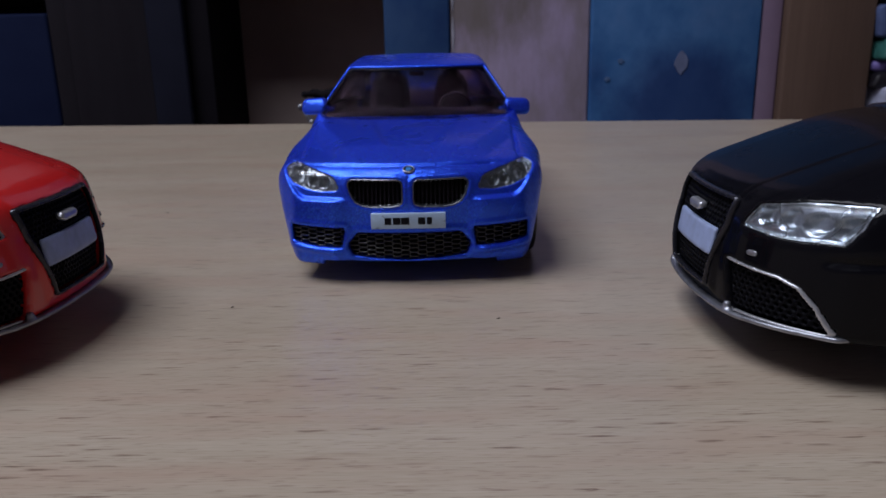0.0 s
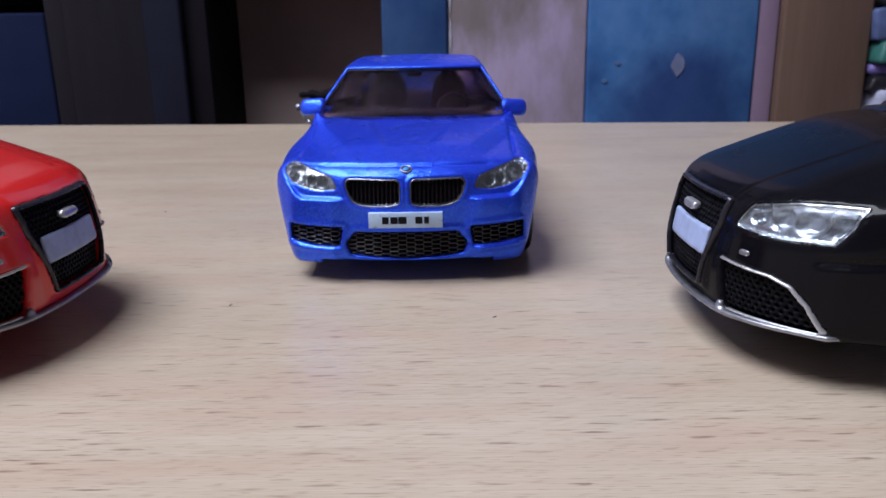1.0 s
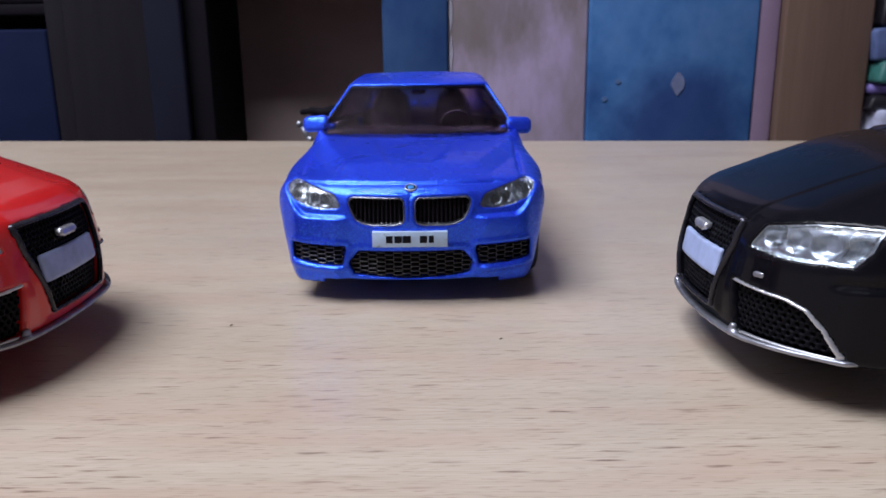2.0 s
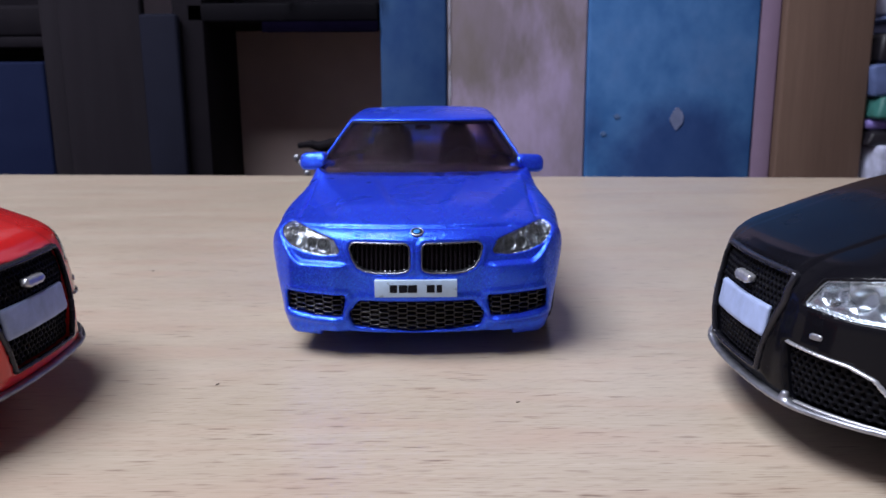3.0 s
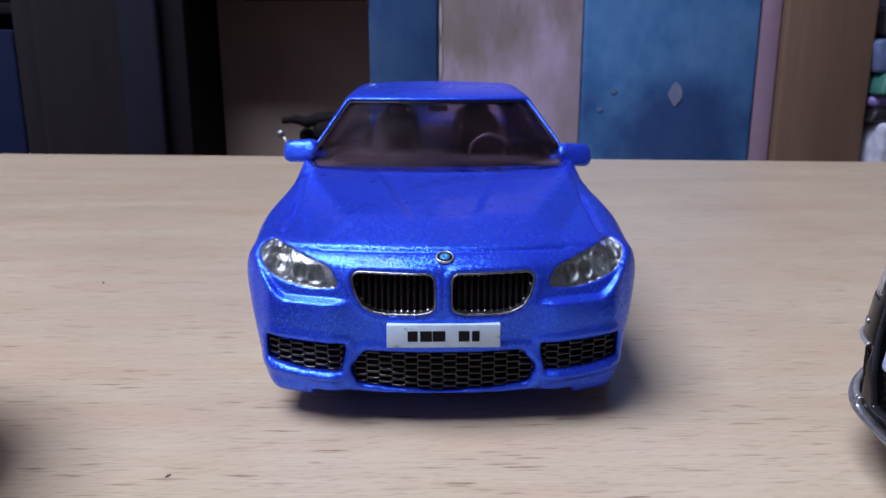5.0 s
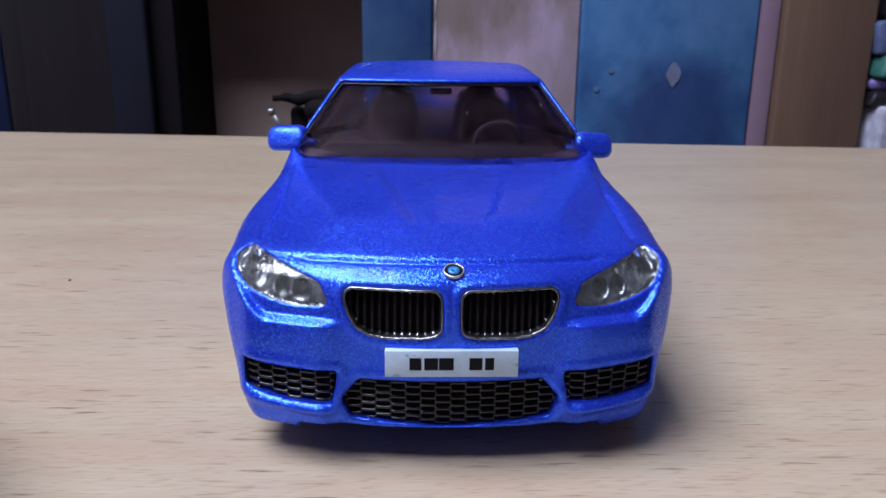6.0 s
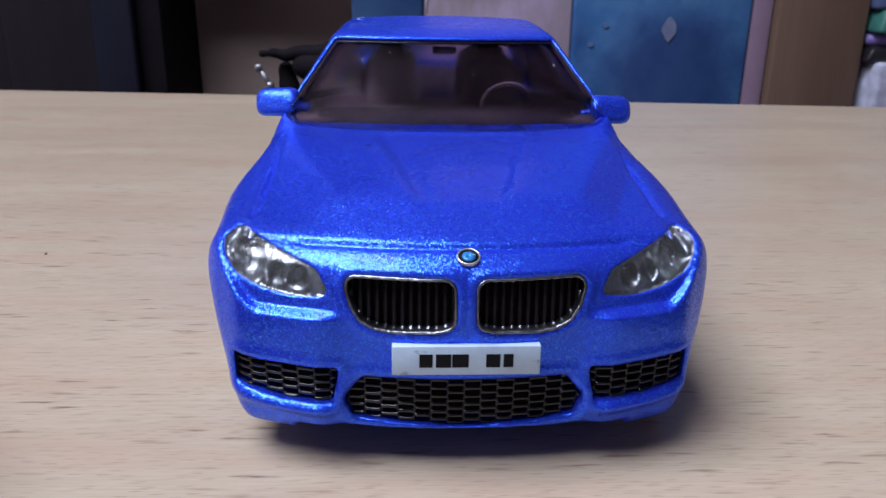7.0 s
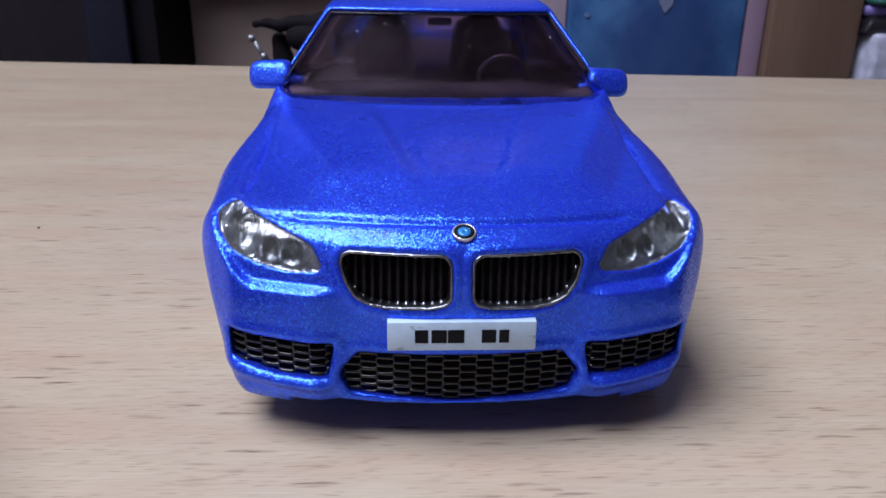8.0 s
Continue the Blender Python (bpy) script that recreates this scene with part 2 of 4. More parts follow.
def curve(*points):
    """A smooth curve through (at, value) pairs that never overshoots."""
    xs, ys = np.array([p[0] for p in points], float), np.array([p[1] for p in points], float)
    h, d = np.diff(xs), np.diff(ys) / np.diff(xs)
    m = np.zeros(len(xs))
    m[0], m[-1] = d[0], d[-1]
    for i in range(1, len(xs) - 1):
        if d[i - 1] * d[i] > 0:
            w1, w2 = 2 * h[i] + h[i - 1], h[i] + 2 * h[i - 1]
            m[i] = (w1 + w2) / (w1 / d[i - 1] + w2 / d[i])

    def at(q):
        q = np.clip(np.asarray(q, float), xs[0], xs[-1])
        i = np.clip(np.searchsorted(xs, q) - 1, 0, len(h) - 1)
        t = (q - xs[i]) / h[i]
        return ((1 + 2 * t) * (1 - t) ** 2 * ys[i] + t * (1 - t) ** 2 * h[i] * m[i]
                + t * t * (3 - 2 * t) * ys[i + 1] + t * t * (t - 1) * h[i] * m[i + 1])
    return at


def smax(a, b, k):
    h = np.maximum(k - np.abs(a - b), 0) / k
    return np.maximum(a, b) + h * h * k * 0.25


def smin(a, b, k):
    return -smax(-a, -b, k)


def step(q, a, b):
    t = np.clip((q - a) / (b - a), 0, 1)
    return t * t * (3 - 2 * t)


def outline(u, v, points, r=0.0):
    """Signed distance to a polygon with corners rounded by r; negative inside."""
    best, inside = None, None
    n = len(points)
    cx, cy = sum(p[0] for p in points) / n, sum(p[1] for p in points) / n
    for i in range(n):
        ax, ay = points[i]
        bx, by = points[(i + 1) % n]
        ex, ey = bx - ax, by - ay
        t = np.clip(((u - ax) * ex + (v - ay) * ey) / (ex * ex + ey * ey), 0, 1)
        d = np.hypot(u - ax - ex * t, v - ay - ey * t)
        cross = ((ay <= v) & (by > v) & (ex * (v - ay) - (u - ax) * ey > 0), (ay > v) & (by <= v) & (ex * (v - ay) - (u - ax) * ey < 0))
        w = cross[0].astype(int) - cross[1].astype(int)
        best, inside = (d, w) if best is None else (np.minimum(best, d), inside + w)
    return np.where(inside != 0, -best, best) - r


def solid(field, xs, ys, zs):
    """The surface where field(x, y, z) changes sign, on a grid given in centimetres, as a smooth mesh in metres."""
    f = np.broadcast_to(field(xs[:, None, None], ys[None, :, None], zs[None, None, :]), (len(xs), len(ys), len(zs))).astype(np.float32)
    s = f < 0
    nx, ny, nz = (k - 1 for k in f.shape)
    count = np.zeros((nx, ny, nz), np.int8)
    corners = [(i, j, k) for i in (0, 1) for j in (0, 1) for k in (0, 1)]
    for i, j, k in corners:
        count += s[i:nx + i, j:ny + j, k:nz + k]
    cells = np.argwhere((count > 0) & (count < 8))
    ids = np.full((nx, ny, nz), -1, np.int64)
    ids[tuple(cells.T)] = np.arange(len(cells))
    total, hits = np.zeros((len(cells), 3)), np.zeros(len(cells))
    axes = (xs, ys, zs)
    for a in corners:
        for axis in range(3):
            if a[axis]:
                continue
            b = list(a)
            b[axis] = 1
            ia, ib = cells + a, cells + b
            fa, fb = f[tuple(ia.T)], f[tuple(ib.T)]
            cut = (fa < 0) != (fb < 0)
            t = np.where(cut, fa / np.where(cut, fa - fb, 1), 0)
            at = np.stack([axes[c][ia[:, c]] + t * (axes[c][ib[:, c]] - axes[c][ia[:, c]]) for c in range(3)], 1)
            total[cut] += at[cut]
            hits += cut
    verts = total / hits[:, None] * CM
    quads = []
    for axis in range(3):
        o1, o2 = [c for c in range(3) if c != axis]
        lo, hi = [slice(1, -1)] * 3, [slice(1, -1)] * 3
        lo[axis], hi[axis] = slice(0, -1), slice(1, None)
        a, b = s[tuple(lo)], s[tuple(hi)]
        e = np.argwhere(a != b)
        e[:, o1] += 1
        e[:, o2] += 1
        into = s[tuple(e.T)]
        ring = []
        for d1, d2 in ((-1, -1), (0, -1), (0, 0), (-1, 0)):
            c = e.copy()
            c[:, o1] += d1
            c[:, o2] += d2
            ring.append(ids[tuple(c.T)])
        q = np.stack(ring, 1)
        turn = into if axis != 1 else ~into
        q[~turn] = q[~turn][:, ::-1]
        quads.append(q)
    me = bpy.data.meshes.new("solid")
    me.from_pydata(verts.tolist(), [], np.concatenate(quads).tolist())
    me.shade_smooth()
    return me


def span(*stops):
    """Grid lines from (start, step), (start, step), ..., end."""
    out = []
    for (a, d), nxt in zip(stops[:-1], stops[1:]):
        b = nxt[0] if isinstance(nxt, tuple) else nxt
        n = max(1, round((b - a) / d))
        out += [a + (b - a) * i / n for i in range(n)]
    return np.array(out + [stops[-1]])


def lathe(profile, turns, axis="x"):
    """A ring of (along, radius) points in centimetres, turned about the x axis."""
    bm = bmesh.new()
    rings = []
    for i in range(turns):
        a = 2 * math.pi * i / turns
        rings.append([bm.verts.new((x * CM, r(a) * math.cos(a) * CM if callable(r) else r * math.cos(a) * CM,
                                    r(a) * math.sin(a) * CM if callable(r) else r * math.sin(a) * CM)) for x, r in profile])
    n = len(profile)
    for i in range(turns):
        p, q = rings[i], rings[(i + 1) % turns]
        for k in range(n):
            f = bm.faces.new((p[k], p[(k + 1) % n], q[(k + 1) % n], q[k]))
            f.smooth = True
    bmesh.ops.recalc_face_normals(bm, faces=bm.faces[:])
    return bm


# ---- wheels ----
def wheel_meshes(r, width, spokes=5):
    """Tyre, rim and brake disc of a toy wheel whose outer face looks along +x."""
    ri = r * 0.81
    notch = lambda deep: (lambda a: r - deep * (0.5 + 0.5 * math.copysign(1, math.sin(a * 46))))
    w = width
    tyre = lathe([(0, ri * 0.97), (-0.02, ri * 1.03), (0.03, r * 0.88), (0.01, r * 0.94), (-0.06, notch(0.035)), (-0.12, r),
                  (-w * 0.45, r), (-w * 0.47, r - 0.03), (-w * 0.53, r - 0.03), (-w * 0.55, r), (-w + 0.1, r), (-w + 0.03, r * 0.95), (-w, r * 0.85), (-w + 0.04, ri)], 184)

    def rim_field(x, y, z):
        rad = np.hypot(y, z)
        ang = np.arctan2(y, z)
        seg = 2 * math.pi / spokes
        a = (ang + seg / 2) % seg - seg / 2
        u, v = rad * np.cos(a), rad * np.sin(a)
        half = 0.085 + 0.075 * (u / ri) + 0.10 * np.maximum(u / ri - 0.72, 0)
        face = -0.03 - 0.16 * (1 - np.clip(rad / ri, 0, 1)) ** 1.5
        crest = face - 0.05 * (np.abs(v) / 0.15) ** 2
        arm = smax(smax(np.abs(v) - half, rad - ri, 0.03), smax(x - crest, crest - 0.16 - x, 0.03), 0.04)
        ring = smax(np.abs(rad - ri * 0.955) - ri * 0.06, np.abs(x + 0.06) - 0.075, 0.05)
        barrel = smax(np.abs(rad - ri * 0.94) - 0.03, np.abs(x + w * 0.5) - w * 0.45, 0.02)
        hub = smax(rad - 0.17, smax(x - (face + 0.0), -0.4 - x, 0.03), 0.05)
        out = smin(smin(arm, ring, 0.06), smin(barrel, hub, 0.06), 0.04)
        nut = None
        for i in range(spokes):
            b = seg * (i + 0.5)
            d = np.hypot(y - 0.2 * math.sin(b), z - 0.2 * math.cos(b)) - 0.055
            d = np.maximum(d, np.maximum(x - (face + 0.065), -0.5 - x))
            nut = d if nut is None else np.minimum(nut, d)
        return smin(out, nut, 0.02)
    g = span((-ri - 0.1, 0.026), ri + 0.1)
    rim = solid(rim_field, span((-w - 0.05, 0.05), (-0.4, 0.026), 0.1), g, g)
    disc = lathe([(-0.3, 0.05), (-0.3, ri * 0.62), (-0.36, ri * 0.62), (-0.36, ri * 0.9), (-w, ri * 0.9), (-w, 0.05)], 48)
    return tyre, rim, disc


def add_wheels(car, r, width, places, spin):
    tyre, rim, disc = wheel_meshes(r, width)
    tm, dm = bpy.data.meshes.new("tyre"), bpy.data.meshes.new("wheel")
    tyre.to_mesh(tm), disc.to_mesh(dm)
    for i, (x, y) in enumerate(places):
        hub = part("wheel", dm, SOOT, car)
        hub.matrix_local = pose(x * CM, y * CM, r * CM, 0, 0, 0 if x > 0 else 180) @ pose(0, 0, 0, spin + 17 * i, 0, 0)
        part("tyre", tm, RUBBER, hub, "black treaded rubber tyre")
        part("rim", rim, SILVER, hub, "silver five-spoke rim")


# ---- the blue saloon: nose at the origin, facing -y, centimetres ----
def saloon_fields():
    top = curve((-0.3, 2.2), (0.2, 2.22), (0.6, 2.31), (1.2, 2.4), (2.2, 2.5), (3.2, 2.56), (3.9, 2.6), (5.5, 2.76), (9.5, 2.9), (11.4, 2.98), (12.8, 2.92), (13.4, 2.8), (13.7, 2.2))
    nose = curve((0.3, 0.2), (0.4, 0.1), (0.55, 0.03), (1.0, 0.0), (1.45, -0.04), (1.75, -0.01), (1.98, 0.05), (2.12, 0.14), (2.24, 0.3), (2.4, 0.75), (3.0, 2.2))
    flank = curve((0.3, 2.17), (0.5, 2.27), (0.9, 2.38), (1.5, 2.49), (1.8, 2.54), (2.1, 2.53), (2.4, 2.46), (2.7, 2.33), (3.0, 2.0))
    taper = curve((0, 1.0), (2.6, 1.005), (5, 0.99), (8.5, 0.98), (10.6, 1.0), (12.4, 0.97), (13.6, 0.88))
    glass_top = curve((3.0, 3.6), (4.6, 3.74), (5.45, 3.88), (6.0, 3.95), (7.2, 4.05), (8.8, 3.99), (9.6, 3.84), (10.6, 3.36), (11.5, 2.9), (12.6, 1.9))
    cabin_side = curve((2.5, 2.42), (2.78, 2.32), (3.3, 2.01), (3.75, 1.74), (3.95, 1.64), (4.2, 1.42))

    def plan(ax):
        return 0.095 * ax * ax + 0.55 * np.clip((ax - 1.95) / 0.75, 0, 2) ** 2.6

    def outer(x, y, z):
        ax = np.abs(x)
        sill = 1.6 + 0.52 * np.clip((ax - 1.93) / 0.47, 0, 1) ** 1.5
        shelf = 0.12 * step(ax, 1.0, 1.45) * (1 - 0.5 * step(ax, 2.1, 2.35)) * (1 - step(z, sill, sill + 0.07))
        ledge = 0.055 * np.exp(-(((z - 0.66 - 0.06 * (ax - 1.7)) / 0.075) ** 2)) * step(ax, 1.1, 1.35)
        front = (nose(z) + plan(ax) - shelf - ledge - y) * 0.95
        rim = 2.06 + 0.025 * y - ax
        lip = y - 0.3 - 0.095 * ax * ax
        seam = np.minimum(rim, lip)
        cut = np.where(rim < lip, step(y, 1.1, 1.3), 1 - step(ax, 1.5, 1.65))
        bonnet = 0.03 * step(seam, 0, 0.05) - 0.05 * cut * np.exp(-((seam / 0.034) ** 2)) * (1 - step(y, 2.4, 3.5))
        bonnet = bonnet * (1 - step(y, 3.9, 4.3))
        ridge = 0.27 + 0.2 * (y - 0.4)
        dome = (0.1 * (1 - np.clip((ax - 0.8 - 0.36 * y) / 0.42, 0, 1)) - 0.045 * (1 - step(ax, ridge - 0.06, ridge + 0.16))) * step(y, 0.35, 1.1) * (1 - step(y, 3.9, 4.3))
        up = z - top(y) + (0.032 - 0.028 * step(y, 1.2, 3.9)) * ax * ax - bonnet - dome
        arch = sum(0.17 * np.exp(-(((y - c) / 0.95) ** 2)) * np.exp(-(((z - 1.75) / 0.5) ** 2)) for c in (2.7, 10.6))
        side = ax - flank(z) * taper(y) - arch + 0.05 * np.exp(-(((z - 1.25) / 0.16) ** 2)) * step(y, 3.3, 4) * (1 - step(y, 9.5, 10))
        back = y - 13.45 + 0.09 * ax * ax + 0.12 * (z - 1.6) ** 2
        body = smax(smax(side, up, 0.32), smax(front, back, 0.1), 0.16)
        return smax(body, 0.345 - z, 0.06)

    def cabin(x, y, z):
        ax = np.abs(x)
        up = (z - glass_top(y) + 0.02 * ax * ax) * 0.95
        up = smax(up, (z - 2.76 - 0.655 * (y - 3.78 - 0.085 * ax * ax)) * 0.837, 0.1)
        return smax(smax(up, ax - cabin_side(z), 0.22), 2.3 - z, 0.05)
    return outer, cabin, lambda x, y, z: y - nose(z) - plan(np.abs(x))


def blue_car(car):
    outer, cabin, behind = saloon_fields()
    lamp = [(2.3, 2.28), (2.17, 2.235), (1.76, 2.1), (1.52, 2.02), (1.42, 1.98), (1.34, 1.84), (1.6, 1.815), (1.88, 1.86), (2.13, 1.95), (2.27, 2.08), (2.33, 2.18)]
    kidney = [(0.2, 1.88), (0.2, 1.62), (0.3, 1.6), (0.66, 1.595), (0.8, 1.615), (0.9, 1.66), (0.965, 1.76), (1.005, 1.89)]
    lower = [(-0.94, 0.955), (0.94, 0.955), (1.09, 0.77), (1.03, 0.605), (0.6, 0.55), (0.0, 0.53), (-0.6, 0.55), (-1.03, 0.605), (-1.09, 0.77)]
    fog = [(2.18, 1.09), (1.75, 1.08), (1.23, 1.06), (1.28, 0.77), (1.75, 0.78), (2.17, 0.84)]
    screen = [(-2.21, 2.8), (-2.02, 2.735), (-1.2, 2.71), (1.2, 2.71), (2.02, 2.735), (2.21, 2.8), (1.6, 3.71), (-1.6, 3.71)]
    side_glass = [(4.75, 2.98), (6.9, 2.98), (6.9, 3.78), (6.0, 3.74), (5.6, 3.62)]
    rear_side = [(7.2, 2.98), (9.7, 3.0), (9.2, 3.5), (8.6, 3.74), (7.2, 3.78)]
    rear_glass = [(-1.7, 3.05), (1.7, 3.05), (1.4, 3.7), (-1.4, 3.7)]

    def d_lamp(x, y, z):
        deep = behind(x, y, z)
        return outline(np.abs(x) + 0.45 * deep, z + 0.4 * deep, lamp, 0.05)
    d_kid = lambda x, z: outline(np.abs(x), z, kidney, 0.1)
    d_low = lambda x, z: outline(x, z, lower, 0.05)
    d_fog = lambda x, z: outline(np.abs(x), z, fog, 0.04)

    def panes(x, y, z):
        ws = np.maximum(outline(x, z, screen, 0.03), y - 6.2)
        rs = np.maximum(outline(x, z, rear_glass, 0.05), 9.0 - y)
        sd = np.maximum(np.minimum(outline(y, z, side_glass, 0.06), outline(y, z, rear_side, 0.06)), 1.2 - np.abs(x))
        return np.minimum(np.minimum(ws, rs), sd)

    def body(x, y, z):
        o, c = outer(x, y, z), cabin(x, y, z)
        rim = np.maximum(outline(x, z, screen, 0.03), y - 6.2)
        swell = lambda d, h, w: h * np.exp(-(((d - w) / (0.8 * w)) ** 2))
        folds = swell(d_low(x, z), 0.035, 0.07) + swell(d_fog(x, z), 0.03, 0.06) + swell(d_kid(x, z), 0.025, 0.055)
        f = smin(o - folds * (1 - step(y, 1.2, 1.6)), c - 0.035 * np.exp(-(((rim - 0.06) / 0.05) ** 2)) * step(z, 2.95, 3.15), 0.05)
        hollow = np.maximum(np.maximum(smin(o, c, 0.05) + 0.14, np.maximum(4.2 - y, y - 10.8)), 2.2 - z)
        f = np.maximum(f, -hollow)
        f = smax(f, -np.maximum(panes(x, y, z), np.minimum(np.abs(c) - 0.3, c)), 0.05)
        ahead = y - 2.3
        f = np.maximum(f, -np.maximum(np.maximum(d_lamp(x, y, z), ahead), -(o + 0.34)))
        f = np.maximum(f, -np.maximum(np.maximum(d_kid(x, z), y - 1.0), -(o + 0.22)))
        f = np.maximum(f, -np.maximum(np.maximum(d_low(x, z), y - 1.0), -(o + 0.2)))
        f = np.maximum(f, -np.maximum(np.maximum(d_fog(x, z), y - 1.6), -(o + 0.2)))
        f = np.maximum(f, -np.maximum(np.maximum(np.abs(x) - 1.62, y - 0.9), z - 0.455))
        for c_y in (2.4, 10.6):
            f = np.maximum(f, -np.maximum(np.hypot(y - c_y, z - 0.95) - 1.05, 1.75 - np.abs(x)))
        return f
    part("body", solid(body, span((-2.95, 0.036), 2.95), span((-0.2, 0.02), (1.3, 0.03), (6.0, 0.08), 13.7), span((0.3, 0.032), (1.95, 0.02), (2.6, 0.032), 4.3)), BLUE, car, "metallic blue body shell")

    def glass(x, y, z):
        c = cabin(x, y, z)
        return np.maximum(panes(x, y, z) - 0.03, np.maximum(c + 0.02, -(c + 0.13)))
    for label, ys, xs in (("windscreen", span((3.5, 0.032), 6.0), span((-2.3, 0.06), 2.3)), ("rear_window", span((9.2, 0.06), 12), span((-2.2, 0.08), 2.2)),
                          ("side_window", span((4.6, 0.06), 10.0), span((-2.4, 0.03), -1.2)), ("side_window", span((4.6, 0.06), 10.0), span((1.2, 0.03), 2.4))):
        w = part(label, solid(glass, xs, ys, span((2.7, 0.032), 3.95)), TINT, car, "smoked brown tinted window")
    lining_and_seal(car, outer, cabin, panes, lambda x, z: outline(x, z, screen, 0.03), (4.3, 10.6), 2.3, (3.5, 6.0), (2.65, 3.95), 2.35, 6.2)
    # lamps
    for side in (-1, 1):
        xs = span((1.25, 0.02), 2.5) if side > 0 else span((-2.5, 0.02), -1.25)
        ys, zs = span((0.1, 0.022), 1.7), span((1.6, 0.02), 2.35)

        def lens(x, y, z):
            o = outer(x, y, z)
            return np.maximum(np.maximum(d_lamp(x, y, z) - 0.01, y - 2.2), np.maximum(o + 0.004, -(o + 0.06)))

        def bowl(x, y, z):
            o = outer(x, y, z)
            ax = np.abs(x)
            bowls = np.minimum(np.minimum(np.hypot(ax - 1.56, z - 1.91) - 0.09, np.hypot(ax - 1.76, z - 1.93) - 0.08), np.hypot(ax - 2.03, z - 1.99) - 0.15)
            flutes = 0.011 * np.sin(ax * 58 + z * 16) * step(ax, 1.66, 1.8) + 0.01 * np.sin(z * 46 - ax * 9) * step(ax, 2.0, 2.12)
            deep = 0.075 + 0.14 * step(-bowls, -0.03, 0.05) + flutes
            d = d_lamp(x, y, z)
            cup = np.maximum(d + 0.006, -(o + deep))
            return np.maximum(np.maximum(np.maximum(d - 0.03, y - 2.2), np.maximum(o + 0.03, -(o + 0.42))), -cup)
        light = part("headlight", solid(bowl, xs, ys, zs), DULL_REFLECTOR, car, "dull grey headlight reflector behind a clear cover")
        lens_ob = part("lens", solid(lens, xs, ys, zs), LENS, light, "clear plastic headlight cover")
        lens_ob.visible_shadow = False
        for bx, bz, br, by in ((1.56, 1.91, 0.055, 0.6), (1.76, 1.93, 0.05, 0.7), (2.03, 1.99, 0.06, 0.86)):
            ring = part("bezel", lathe([(-0.05, br + 0.012), (0.03, br + 0.012), (0.03, br + 0.034), (-0.05, br + 0.034)], 24), GUNMETAL, light, "dark ring round the bulb")
            ring.matrix_local = pose(side * bx * CM, (by - 0.03) * CM, bz * CM, 0, 0, -90)
            bm = bmesh.new()
            bmesh.ops.create_uvsphere(bm, u_segments=20, v_segments=12, radius=br * CM)
            bmesh.ops.translate(bm, verts=bm.verts[:], vec=(side * bx * CM, (by - 0.03) * CM, bz * CM))
            for f in bm.faces:
                f.smooth = True
            part("bulb", bm, CHROME, light)
    # kidney grilles
    for side in (-1, 1):
        xs = span((0.02, 0.02), 1.25) if side > 0 else span((-1.25, 0.02), -0.02)
        ys, zs = span((-0.15, 0.02), 0.6), span((1.4, 0.02), 2.1)

        def ring(x, y, z):
            d = d_kid(x, z)
            # Small chrome bumps stand in for glints where slat tops meet the frame.
            glint_pitch = np.abs((np.abs(x) - 0.19 + 0.039) % 0.078 - 0.039) - 0.014
            slat_glints = np.maximum(np.maximum(glint_pitch, np.abs(d + 0.022) - 0.022), np.abs(outer(x, y, z) + 0.085) - 0.035)
            return smin(smax(np.abs(d) - 0.018, np.abs(outer(x, y, z) + 0.05) - 0.075, 0.03), slat_glints, 0.02)

        def backing(x, y, z):
            return np.maximum(d_kid(x, z) - 0.02, np.abs(outer(x, y, z) + 0.17) - 0.025)
        grille = part("kidney_grille", solid(ring, xs, ys, zs), FRAME, car, "worn chrome kidney grille frame")
        part("backing", solid(backing, xs, ys, zs), SOOT, grille)
        for i in range(12):
            cx = 0.19 + i * 0.078

            def slat(x, y, z):
                return np.maximum(np.maximum(np.abs(np.abs(x) - cx) - 0.02, d_kid(x, z) + 0.01), np.abs(outer(x, y, z) + 0.12) - 0.04)
            sx = span((cx - 0.06, 0.012), cx + 0.06) * side
            part("slat", solid(slat, np.sort(sx), span((-0.1, 0.02), 0.5), span((1.42, 0.03), 2.06)), SLAT, grille)

    # woven meshes of the lower openings
    def mesh_of(label, region, xs, zs, pitch_x, pitch_z):
        def weave(x, y, z):
            lane = np.floor(x / pitch_x)
            u = np.abs((x / pitch_x) % 1 - 0.5) * pitch_x
            v = np.abs((z / pitch_z + 0.5 * (lane % 2)) % 1 - 0.5) * pitch_z
            skin = outer(x, y, z)
            rung = np.hypot(pitch_z / 2 - v, skin + 0.062) - 0.019
            rib = np.hypot(pitch_x / 2 - u, (skin + 0.09) * 0.7) - 0.02
            return np.maximum(smin(rung, rib, 0.012), region(x, z))
        ob = part(label, solid(weave, xs, span((-0.05, 0.009), 0.9), span((zs[0], 0.008), zs[-1])), NET, car, "glossy black plastic mesh")

        def back(x, y, z):
            return np.maximum(region(x, z) + 0.01, np.abs(outer(x, y, z) + 0.18) - 0.02)
        part("backing", solid(back, xs, span((-0.05, 0.025), 1.0), zs), SOOT, ob)
    mesh_of("lower_intake", d_low, span((-1.2, 0.018), 1.2), span((0.45, 0.018), 1.0), 0.158, 0.088)
    mesh_of("side_intake", d_fog, span((1.2, 0.02), 2.3), span((0.6, 0.018), 1.1), 0.158, 0.088)
    mesh_of("side_intake", d_fog, span((-2.3, 0.02), -1.2), span((0.6, 0.018), 1.1), 0.158, 0.088)
    # front plate with two printed words as bars, and the badge
    plate = part("plate", block(-0.0068, 0.0068, -0.0010, 0.001, 0.0111, 0.014, 0.00008), PLATE, car, "pale blue-white sticker plate")
